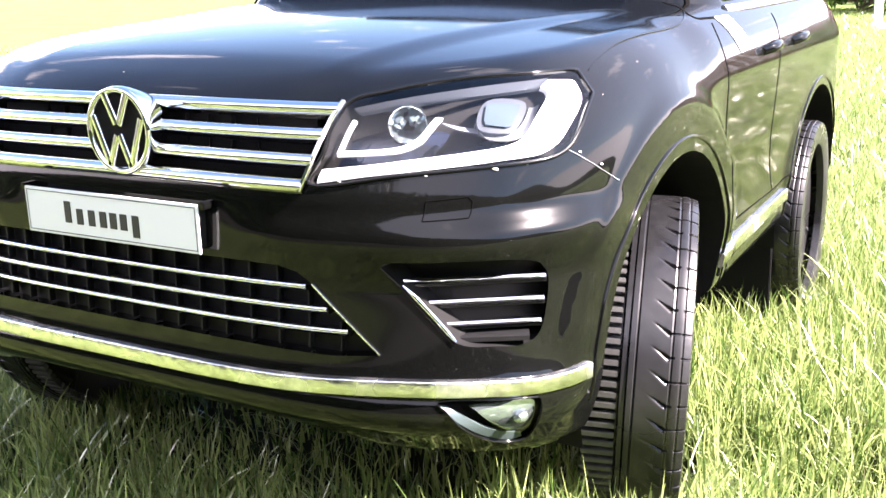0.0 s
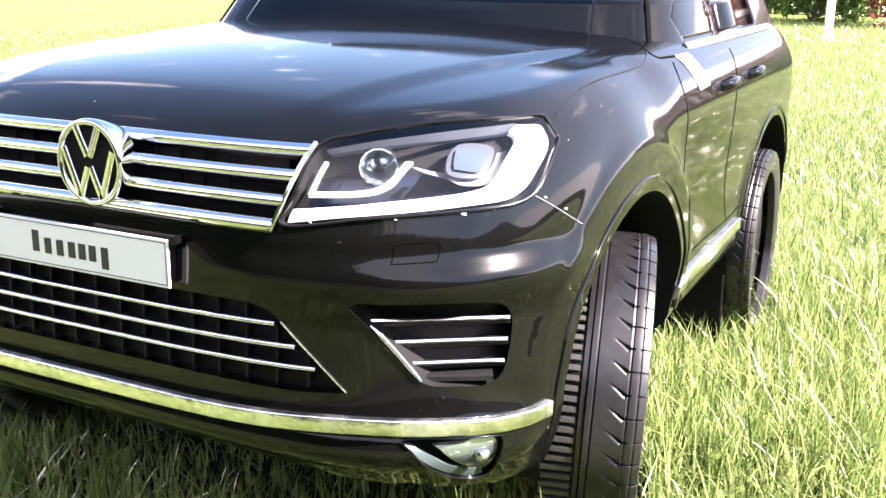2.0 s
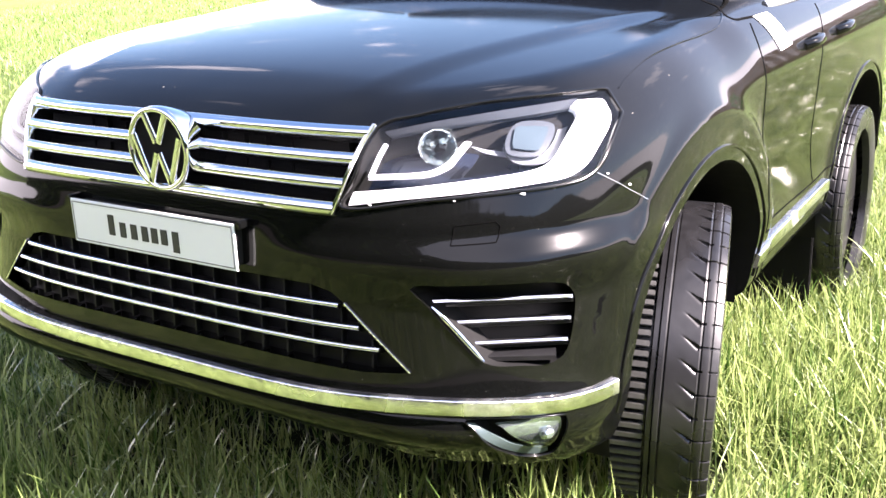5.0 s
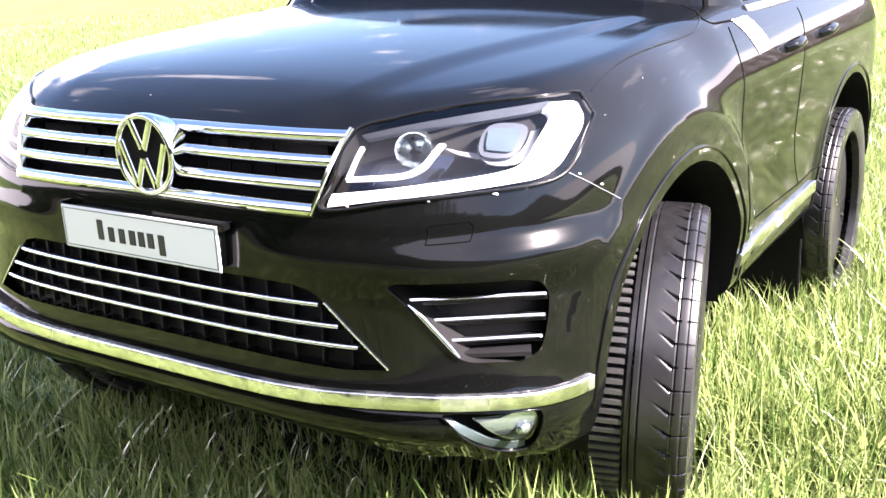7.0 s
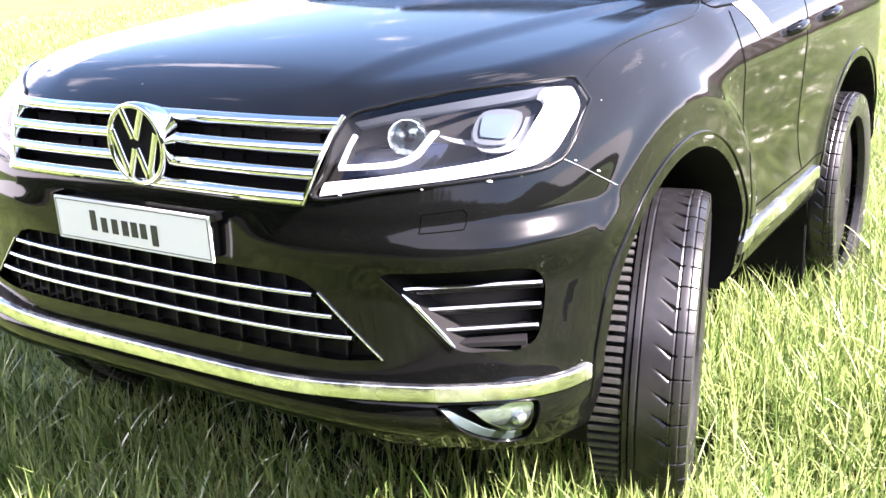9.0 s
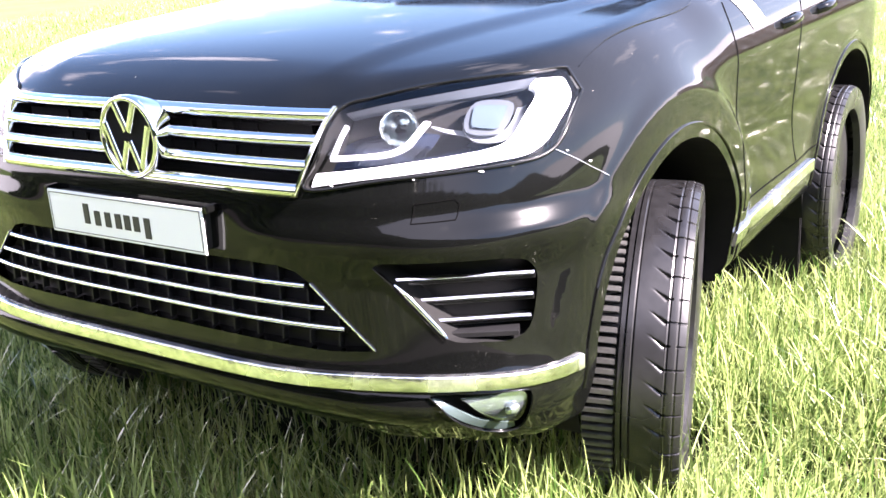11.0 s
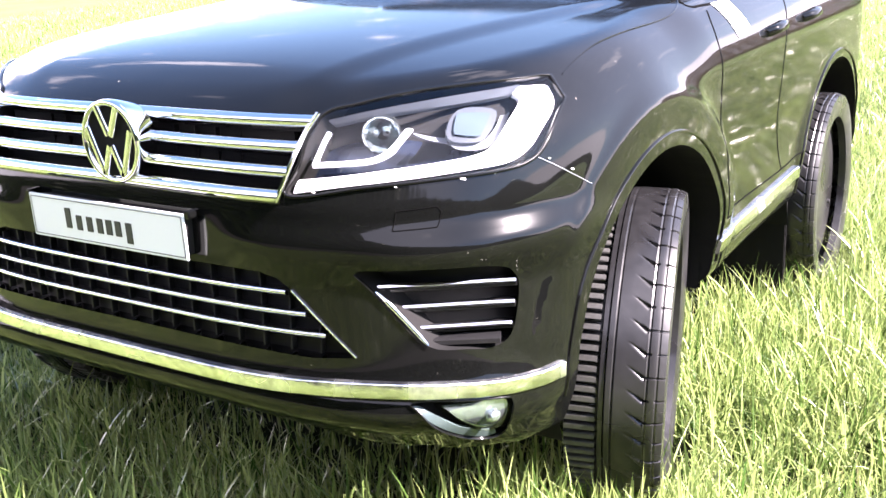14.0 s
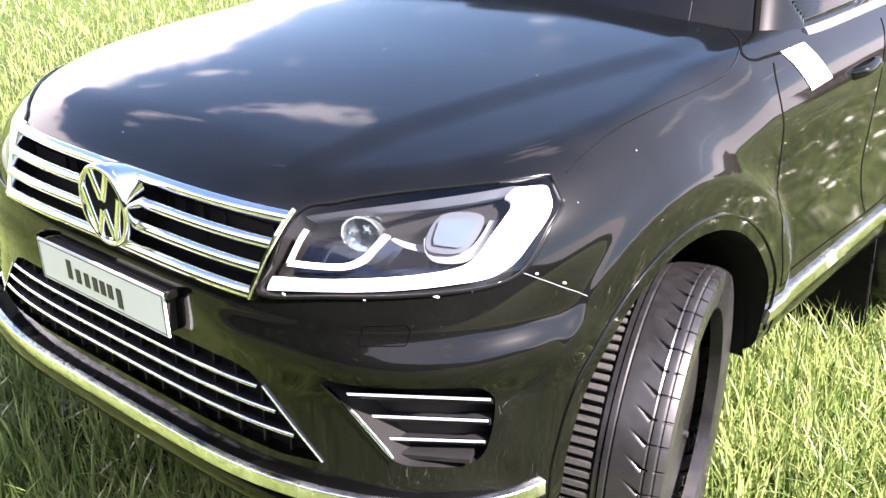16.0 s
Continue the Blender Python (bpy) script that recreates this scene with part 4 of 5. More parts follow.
# flecks of dust caught on the lamp gasket and along the bumper seam
for x, z, r in ((0.2035, 0.3335, 0.0012), (0.2235, 0.3352, 0.0010), (0.2980, 0.3400, 0.0019), (0.3130, 0.3415, 0.0014), (0.3235, 0.3440, 0.0012), (0.2600, 0.3375, 0.0008), (0.3350, 0.3445, 0.0010), (0.3440, 0.3330, 0.0012), (0.3175, 0.1900, 0.0010)):
    p = on_front([(x, z)], 0.0012)[0]
    fleck = part("dust_fleck", revolve_bm([(-0.0004, 0.0), (-0.0003, r * 0.7), (0.0, r), (0.0006, r * 0.8)], 8, "Y"), PAPER, car)
    fleck.matrix_local = Matrix.Translation(p) @ Euler((0, 0.3, math.atan2(gradient([p])[0][0], -gradient([p])[0][1]))).to_matrix().to_4x4() @ Matrix.Diagonal((1.3, 1, 0.6, 1))

# ---- flank: shut lines, handles, sill trim ----
for s in (1, -1):
    side = "left" if s > 0 else "right"
    door, rear_door = PANELS["front_door" + side], PANELS["rear_door" + side]
    for owner, line in ((door, [(0.490, 0.414), (0.479, 0.405), (0.472, 0.392), (0.468, 0.369), (0.465, 0.327), (0.466, 0.270), (0.474, 0.235), (0.483, 0.207)]),
                        (door, [(0.728, 0.412), (0.712, 0.392), (0.688, 0.366), (0.676, 0.320), (0.670, 0.280), (0.685, 0.243), (0.708, 0.206)]),
                        (door, [(0.483, 0.207), (0.60, 0.207), (0.70, 0.206), (0.75, 0.208), (0.79, 0.213)])):
        c = curve_points(line, 8)
        p = on_side(c, 1, 0.0002)
        n = gradient(p)
        p[:, 0] *= s
        n[:, 0] *= s
        sweep("shut_line", p, 0.0017, 0.0005, SEAM, owner, normals=n)
    for owner, y, w in ((door, 0.650, 0.030), (rear_door, 0.795, 0.030)):
        x = float(side_x([y], [0.378])[0])
        h = curve_points([(x - 0.002, y - w * 1.0, 0.3765), (x + 0.008, y - w * 0.6, 0.380), (x + 0.010, y, 0.3815), (x + 0.007, y + w * 0.6, 0.3815), (x - 0.002, y + w, 0.3795)], 6)
        h[:, 0] *= s
        sweep("door_handle", h, 0.0105, 0.007, PAINT, owner, "glossy black door handle", normals=[(s, 0, 0.25)], corner=0.6)
        cup = part("handle_recess", box_bm(-0.0012, 0.0012, -w * 0.55, w * 0.55, -0.008, 0.008, 0.001), VOID, owner)
        cup.location = (s * (x + 0.0003), y, 0.3705)
    # sill trim
    ys = np.linspace(0.466, 0.768, 30)
    top = 0.1905 + 0.028 * (ys - 0.466)
    p = on_side(np.stack([ys, top - 0.0095], 1), 1, 0.002)
    n = gradient(p)
    p[:, 0] *= s
    n[:, 0] *= s
    sweep("sill_trim", p, 0.0155, 0.006, SCRATCHED, car, "scratched chrome sill trim", normals=n, corner=0.28)
    p = on_side([(0.492, z) for z in np.linspace(0.146, 0.178, 6)], s, 0.0002)
    sweep("sill_seam", p, 0.0020, 0.0012, SEAM, car, normals=[(s, 0, 0)])
    # arch lip beads
    a = np.linspace(math.radians(2), math.radians(178), 50)
    for yc, r in ((AXLE_F, 0.1755), (ARCH_Y, 0.1630)):
        p = on_side(np.stack([yc + r * np.cos(a), 0.155 + r * np.sin(a)], 1), 1, 0.0004)
        n = gradient(p)
        p[:, 0] *= s
        n[:, 0] *= s
        sweep("arch_bead", p, 0.0030, 0.0026, PAINT, car, normals=n, corner=0.6)
# paper label on the door under the window
lab = np.array([(0.512, 0.4185), (0.557, 0.4185), (0.576, 0.3850), (0.531, 0.3830)])
grid = [[lab[0] * (1 - u) * (1 - v) + lab[1] * u * (1 - v) + lab[2] * u * v + lab[3] * (1 - u) * v for u in np.linspace(0, 1, 6)] for v in np.linspace(0, 1, 8)]
lp = np.concatenate([on_side(r, 1, 0.0008) for r in grid] + [on_side(r, 1, -0.0006) for r in grid])
lf = [(j * 6 + i, j * 6 + i + 1, (j + 1) * 6 + i + 1, (j + 1) * 6 + i) for j in range(7) for i in range(5)]
lf += [tuple(48 + i for i in f) for f in lf]
mesh_object("paper_label", lp, lf, PAPER, PANELS["front_doorleft"], "white paper label")

# ---- cabin: windscreen, pillars, side windows, roof ----
def cabin_ring(z, n=200):
    """Plan of the cabin at height z, as points from the front middle round to the front middle."""
    t = (z - 0.42) / (0.60 - 0.42)
    a = 0.319 - 0.070 * t
    y0, y1 = 0.488 + 0.15 * t + 0.35 * max(t - 0.28, 0), 1.17 - 0.10 * t
    ym, b = (y0 + y1) / 2, (y1 - y0) / 2
    out = []
    for k in range(n):
        th = 2 * math.pi * k / n
        c, q = math.sin(th), -math.cos(th)
        e = 2 / 8.0
        out.append((a * math.copysign(abs(c) ** e, c), ym + b * math.copysign(abs(q) ** e, q), z))
    return out


def cabin():
    n, levels = 640, 32
    rings = [cabin_ring(0.42 + 0.115 * k / levels, n) for k in range(levels + 1)]
    kinds = {}
    for k in range(levels):
        for i in range(n):
            j = (i + 1) % n
            p = np.mean([rings[k][i], rings[k][j], rings[k + 1][i]], 0)
            t = (p[2] - 0.42) / 0.18
            x, y = abs(p[0]), p[1]
            front = y < 0.56 + 0.23 * t and x < 0.300 - 0.065 * t
            kind = "window_frame"
            if 0.03 < t < 0.58:
                if front and x < 0.238 - 0.05 * t:
                    kind = "windscreen"
                elif x > 0.20 and not front and t > 0.055 and max(0.589 - 0.072 * t, 0.53 + 0.25 * t) < y < 0.705:
                    kind = "front_window"
                elif x > 0.20 and not front and t > 0.055 and 0.725 < y < 0.90:
                    kind = "rear_window"
                elif y > 1.02 and x < 0.22:
                    kind = "tailgate_window"
            if kind in ("front_window", "rear_window"):
                kind += "_l" if p[0] > 0 else "_r"
            kinds.setdefault(kind, []).append((rings[k][i], rings[k][j], rings[k + 1][j], rings[k + 1][i]))
    for kind, quads in kinds.items():
        bm = bmesh.new()
        for q in quads:
            bm.faces.new([bm.verts.new(v) for v in q])
        bmesh.ops.remove_doubles(bm, verts=bm.verts[:], dist=1e-5)
        name = kind[:-2] if kind.endswith(("_l", "_r")) else kind
        ob = part(name, bm, PAINT if kind == "window_frame" else TINTED, car, "glossy black window frame" if kind == "window_frame" else "dark tinted window")
        sol = ob.modifiers.new("thick", "SOLIDIFY")
        sol.thickness, sol.offset = (0.010 if kind == "window_frame" else 0.003), -1
    top = rings[-1]
    verts, faces = [], []
    for r in range(12):
        f = 1 - r / 12
        for x, y, z in top:
            verts.append((x * f, 0.84 + (y - 0.84) * f, z + 0.022 * (1 - f ** 2.5) - 0.0005))
    verts.append((0, 0.84, top[0][2] + 0.0215))
    m = len(top)
    faces = [(r * m + i, r * m + (i + 1) % m, (r + 1) * m + (i + 1) % m, (r + 1) * m + i) for r in range(11) for i in range(m)] + [(11 * m + i, 11 * m + (i + 1) % m, 12 * m) for i in range(m)]
    roof = mesh_object("roof", verts, faces, PAINT, car, "glossy black roof")
    roof.modifiers.new("thick", "SOLIDIFY").thickness = -0.008


cabin()
seat = part("seat", box_bm(-0.18, 0.18, 0.74, 0.90, 0.425, 0.46, 0.012), CABIN, car, "dark plastic seat")
part("seat_back", box_bm(-0.18, 0.18, 0.88, 0.92, 0.45, 0.52, 0.012), CABIN, seat)
dash = part("dashboard", box_bm(-0.24, 0.24, 0.60, 0.66, 0.420, 0.455, 0.010), CABIN, car, "dark plastic dashboard")
def on_top(x, y, z, s):
    """Points of the hull in the direction of (x, y, z) from the middle line."""
    c = np.stack([x, y, z], 1)
    o = np.stack([np.zeros(len(c)), c[:, 1], np.full(len(c), 0.26)], 1)
    w = c - o
    p = march(o, w / np.linalg.norm(w, axis=1, keepdims=True), 0.6)
    n = gradient(p)
    p, n = p * np.array((s, 1, 1)), n * np.array((s, 1, 1))
    return p, n


for s in (1, -1):
    # seams at the foot of the windscreen pillar and along the hood
    c = curve_points([(0.240, 0.532, 0.432), (0.262, 0.514, 0.428), (0.281, 0.494, 0.424), (0.2945, 0.469, 0.420), (0.306, 0.463, 0.418), (0.3125, 0.470, 0.416), (0.3145, 0.490, 0.4155), (0.3175, 0.537, 0.414)], 6)
    p, n = on_top(*c.T, s)
    sweep("cowl_seam", p, 0.0030, 0.0010, SEAM, car, normals=n)
    c = curve_points([(0.2945, 0.466, 0.420), (0.304, 0.447, 0.418), (0.310, 0.420, 0.414), (0.3105, 0.380, 0.412), (0.309, 0.320, 0.411), (0.309, 0.260, 0.408), (0.3095, 0.215, 0.400), (0.312, 0.192, 0.394)], 6)
    p, n = on_top(*c.T, s)
    sweep("hood_seam", p, 0.0018, 0.0022, PAINT, PANELS["hood"], "raised edge along the hood", normals=n, taper=[(0, 1), (0.5, 1), (0.8, 0.4), (1, 0.3)])
    gap = []
    for k in range(9):
        z = 0.415 + 0.11 * k / 8
        ring = np.array(cabin_ring(z))
        goal = np.array((0.313 - 0.34 * (z - 0.418), 0.500 + 0.79 * (z - 0.418)))
        near = ring[np.argmin(np.hypot(ring[:, 0] - goal[0], ring[:, 1] - goal[1]))]
        gap.append(near * np.array((s, 1, 1)))
    sweep("pillar_gap", curve_points(gap, 3), 0.0055, 0.003, SEAM, car, normals=[(s * 0.80, -0.50, 0.33)], taper=[(0, 1.0), (0.3, 1.2), (1, 0.7)])


# silver strip under the side windows, standing for the sheen on the door-top ledge
for s in (1, -1):
    ring = np.array(cabin_ring(0.424))
    near = ring[(ring[:, 0] > 0.25) & (ring[:, 1] > 0.575) & (ring[:, 1] < 1.02)]
    near = near[np.argsort(near[:, 1])]
    near = curve_points(near[:: max(len(near) // 12, 1)], 4) * np.array((s, 1, 1)) + np.array((s * 0.003, 0, 0))
    sweep("belt_trim", near, 0.0090, 0.004, SILVER, car, "silver strip for the door-top sheen under the side windows", normals=[(s * 0.8, 0, 0.6)], corner=0.5)


# ---- wheels ----
def tyre_bm():
    """Tyre of a toy wheel: a raised outer tread with slanted notches, a bead and a sunk inner band."""
    per, sub, across = 49, 24, 36
    n = per * sub
    bm = bmesh.new()
    prof = [(-0.044, 0.112, 0), (-0.044, 0.138, 0), (-0.0425, 0.1418, 0), (-0.0142, 0.1425, 0), (-0.0138, 0.1465, 0), (-0.0125, 0.1485, 0), (-0.0085, 0.1485, 0), (-0.0078, 0.1472, 0)]
    for k in range(across + 1):
        v = k / across
        u = -0.0068 + 0.0500 * v
        r = 0.1495 - 0.0032 * max(v - 0.78, 0) ** 1.5 / 0.10 - (0.0009 if 0.675 < v < 0.71 or 0.845 < v < 0.875 else 0) - (0.0012 if 0.09 < v < 0.12 else 0)
        prof.append((u, r, max(v, 1e-4)))
    prof += [(0.0442, 0.1410, 0), (0.0445, 0.1340, 0), (0.0425, 0.1190, 0), (0.0400, 0.1140, 0), (0.0280, 0.1130, 0)]
    rows = []
    for i in range(n):
        a = 2 * math.pi * i / n
        ph = (i % sub) / sub
        row = []
        for u, r, v in prof:
            d = 0.0
            if 0.33 < v < 0.70:
                # slanted wedge pit, deepest at its end, running out softly downwards
                g = (v - 0.33) / 0.33
                away = (ph - (0.34 + 0.48 * min(g, 1)) + 0.5) % 1.0 - 0.5
                if g <= 1:
                    side = 0.03 + 0.04 * g if away < 0 else 0.05 + 0.20 * g
                    d = 0.0038 * g ** 1.2 * max(0.0, 1 - abs(away) / side) ** (1.0 if away < 0 else 1.7)
            if 0.79 < ph < 0.87 and (0.64 < v < 0.74 or v > 0.84 or (v > 0.64 and (i // sub) % 2 == 0)):
                d = 0.0015
            row.append(bm.verts.new((u, (r - d) * math.cos(a), (r - d) * math.sin(a))))
        rows.append(row)
    for i in range(n):
        p, q = rows[i], rows[(i + 1) % n]
        for k in range(len(prof) - 1):
            bm.faces.new((p[k], p[k + 1], q[k + 1], q[k]))
    return bm


def build_wheel():
    wheel = new("wheel")
    part("tyre", tyre_bm(), RUBBER, wheel, "hard black plastic tyre with notched tread", sharp=28)
    first = part("tread_rib", box_bm(-0.0425, -0.0150, -0.0025, 0.0025, 0.1400, 0.1480, 0.0006), RIB, wheel)
    n = 108
    for i in range(1, n):
        ob = new("tread_rib", first.data)
        ob.parent = wheel
        ob.rotation_euler = (2 * math.pi * i / n, 0, 0)
    disc = part("hub_disc", revolve_bm([(0.018, 0.116), (0.017, 0.104), (0.020, 0.099), (0.0205, 0.060), (0.0215, 0.020), (0.0215, 0.0)], 60, "X"), DISC, wheel, "smooth recessed black wheel disc")
    b = part("bolt", revolve_bm([(0.019, 0.0040), (0.0225, 0.0036), (0.0235, 0.002), (0.0235, 0.0)], 12, "X"), MATTE, disc)
    b.location = (0, 0.070, -0.045)
    part("hub_back", revolve_bm([(-0.040, 0.116), (-0.034, 0.06), (-0.034, 0.0)], 40, "X"), VOID, wheel)
    wheel.parent = car
    return wheel


front_wheel = build_wheel()
STEER = -17.0
NARROW = Matrix.Diagonal((0.94, 1, 1, 1))
front_wheel.matrix_local = pose(0.3210, WHEEL_Y, WHEEL_Z, -1.4, 2.5, -STEER) @ NARROW
REAR = Matrix.Diagonal((0.86, 0.92, 0.92, 1))
others = [pose(-0.3680, 0.2920, WHEEL_Z, 0, 2.5, 180 + 4) @ NARROW, pose(0.319, AXLE_R, 0.117, 7, 0, 3) @ REAR, pose(-0.316, AXLE_R, 0.117, 3, 0, 180) @ REAR]
for m in others:
    w = copy_thing(front_wheel, m)
    w.parent = car
for y in (WHEEL_Y, AXLE_R):
    ax = part("axle", revolve_bm([(-0.30, 0.0), (-0.30, 0.012), (0.30, 0.012), (0.30, 0.0)], 16, "X"), MATTE, car)
    ax.location = (0, y, WHEEL_Z)

# dark sheets added for the shade before the rear wheels
for s in (1, -1):
    flap = part("mud_flap", box_bm(0.200, 0.330, 0.8065, 0.8110, 0.000, 0.165, 0.0012), VOID, car, "matte black sheet standing for shade before the rear wheel")
    flap.scale = (s, 1, 1)

# ---- the car stands with its middle line a little beside the axis that the parts were laid out from ----
MIDDLE = 0.007


def move_over():
    bpy.context.view_layer.update()
    wheels = [o for o in car.children if o.name.startswith("wheel")]
    inside = {o for w in wheels for o in (w, *w.children_recursive)}
    for w in wheels:
        if w.location.x < 0:
            w.location.x += 2 * MIDDLE
    for o in car.children_recursive:
        if o in inside or o.type != "MESH":
            continue
        me, m = o.data, np.array(o.matrix_world)
        co = np.empty(len(me.vertices) * 3)
        me.vertices.foreach_get("co", co)
        q = co.reshape(-1, 3) @ m[:3, :3].T + m[:3, 3]
        u = np.abs(q[:, 0])
        q[:, 0] = MIDDLE + np.sign(q[:, 0]) * (u - MIDDLE * step(u, 0.0, 0.16))
        me.vertices.foreach_set("co", ((q - m[:3, 3]) @ np.linalg.inv(m[:3, :3]).T).reshape(-1))
        me.update()


move_over()

# ---- lawn ----
GROUND = -0.024
size = 400
gx = np.concatenate([-np.geomspace(0.5, size, 40)[::-1], np.linspace(-0.45, 0.45, 10), np.geomspace(0.5, size, 40)])
gv = [(x, y + 1, GROUND - 0.006 + 0.012 * noise.noise((x * 0.7, y * 0.7, 0)) * (1 if math.hypot(x, y) > 2.5 else 0.3)) for x in gx for y in gx]
gn = len(gx)
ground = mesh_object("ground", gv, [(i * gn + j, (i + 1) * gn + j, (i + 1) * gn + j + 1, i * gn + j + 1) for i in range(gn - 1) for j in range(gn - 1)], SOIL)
tagged(ground, "sunlit green lawn soil reaching the garden edge", "ground", kind="structure")


def blades(name, count, where, height, width, mat, seed, lean=0.5, joints=3):
    """Grass blades as one mesh: bent, tapering strips."""
    rng = np.random.default_rng(seed)
    p = where(rng, count)
    count = len(p)
    h = rng.uniform(*height, count) * rng.uniform(0.75, 1.15, count)
    # pressed down beneath the car and along its shaded flank
    low = (p[:, 0] > -0.50) & (p[:, 0] < 0.22) & (p[:, 1] > 0.15) & (p[:, 1] < 1.2)
    h = np.where(low, np.minimum(h, 0.045) * 0.85, h)
    w = rng.uniform(*width, count)
    th = rng.uniform(0, 2 * np.pi, count)
    ph = th + rng.normal(0, 0.9, count)
    bend = np.abs(rng.normal(0, lean, count)) + 0.05
    v = np.zeros((count, joints * 2 + 1, 3))
    for k in range(joints):
        t = k / joints
        off = bend * h * t ** 1.8
        z = h * t * (1 - 0.25 * bend * t)
        half = w * (1 - t ** 2.2) * 0.5
        for s, c in ((-1, 0), (1, 1)):
            v[:, k * 2 + c, 0] = p[:, 0] + np.cos(th) * off - np.sin(ph) * half * s
            v[:, k * 2 + c, 1] = p[:, 1] + np.sin(th) * off + np.cos(ph) * half * s
            v[:, k * 2 + c, 2] = GROUND + z
    v[:, -1, 0] = p[:, 0] + np.cos(th) * bend * h
    v[:, -1, 1] = p[:, 1] + np.sin(th) * bend * h
    v[:, -1, 2] = GROUND + h * (1 - 0.25 * bend)
    k = joints * 2 + 1
    tri = []
    for q in range(joints - 1):
        a = q * 2
        tri += [(a, a + 1, a + 3), (a, a + 3, a + 2)]
    tri.append(((joints - 1) * 2, (joints - 1) * 2 + 1, joints * 2))
    f = (np.arange(count)[:, None, None] * k + np.array(tri)[None]).reshape(-1, 3)
    me = bpy.data.meshes.new(name)
    me.vertices.add(count * k)
    me.vertices.foreach_set("co", v.reshape(-1))
    me.loops.add(len(f) * 3)
    me.loops.foreach_set("vertex_index", f.reshape(-1).astype(np.int32))
    me.polygons.add(len(f))
    me.polygons.foreach_set("loop_start", (np.arange(len(f)) * 3).astype(np.int32))
    me.update(calc_edges=True)
    me.validate()
    me.shade_smooth()
    me.materials.append(mat)
    return new(name, me)


def clear_of_car(p):
    """Keeps blades out of the tyres and flat under the car."""
    ok = np.ones(len(p), bool)
    for x, y, turn in ((0.321, WHEEL_Y, -STEER), (-0.355, 0.292, 4), (0.318, AXLE_R, 0), (-0.318, AXLE_R, 0)):
        c, s = math.cos(radians(turn)), math.sin(radians(turn))
        dx, dy = p[:, 0] - x, p[:, 1] - y
        ok &= ~((np.abs(dx * c + dy * s) < 0.056) & (np.abs(-dx * s + dy * c) < 0.085))
    # sparse turf beneath the floor and along its shaded flank, thinned so dark soil deepens the shade
    draw = np.random.default_rng(77).uniform(0, 1, len(p))
    under = (np.abs(p[:, 0]) < 0.25) & (p[:, 1] > 0.16) & (p[:, 1] < 1.15)
    flank = (p[:, 0] < -0.29) & (p[:, 0] > -0.75) & (p[:, 1] > -0.06) & (p[:, 1] < 1.15)
    # looser, taller turf before the nose, thinned so dark soil deepens the shade there
    nose = (p[:, 0] > -0.70) & (p[:, 0] < 0.28) & (p[:, 1] > -0.20) & (p[:, 1] < 0.16)
    ok &= ~(under & (draw > 0.30)) & ~(flank & (draw > 0.75)) & ~(nose & (draw > 0.55))
    return p[ok]


def tufts(rng, n, x0, x1, y0, y1, per=9, spread=0.018):
    c = np.stack([rng.uniform(x0, x1, n // per), rng.uniform(y0, y1, n // per)], 1)
    edge = np.minimum(np.minimum(c[:, 0] - x0, x1 - c[:, 0]), np.minimum(c[:, 1] - y0, y1 - c[:, 1]))
    c = c[rng.uniform(0, 1, len(c)) < np.clip(edge / (0.20 * min(x1 - x0, y1 - y0)) + 0.15, 0, 1)]
    p = np.repeat(c, per, 0) + rng.normal(0, spread, (len(c) * per, 2))
    return clear_of_car(p)


def ring_area(inner, outer):
    def where(rng, n):
        p = np.stack([rng.uniform(outer[0], outer[1], n), rng.uniform(outer[2], outer[3], n)], 1)
        deep = np.minimum(np.minimum(p[:, 0] - inner[0], inner[1] - p[:, 0]), np.minimum(p[:, 1] - inner[2], inner[3] - p[:, 1]))
        rim = np.minimum(np.minimum(p[:, 0] - outer[0], outer[1] - p[:, 0]), outer[3] - p[:, 1])
        keep = (rng.uniform(0, 1, n) > deep / 0.5 + 0.1) & (rng.uniform(0, 1, n) < rim / 0.9 + 0.1)
        return clear_of_car(p[keep])
    return where


NEAR = (-1.25, 1.45, -0.70, 2.1)
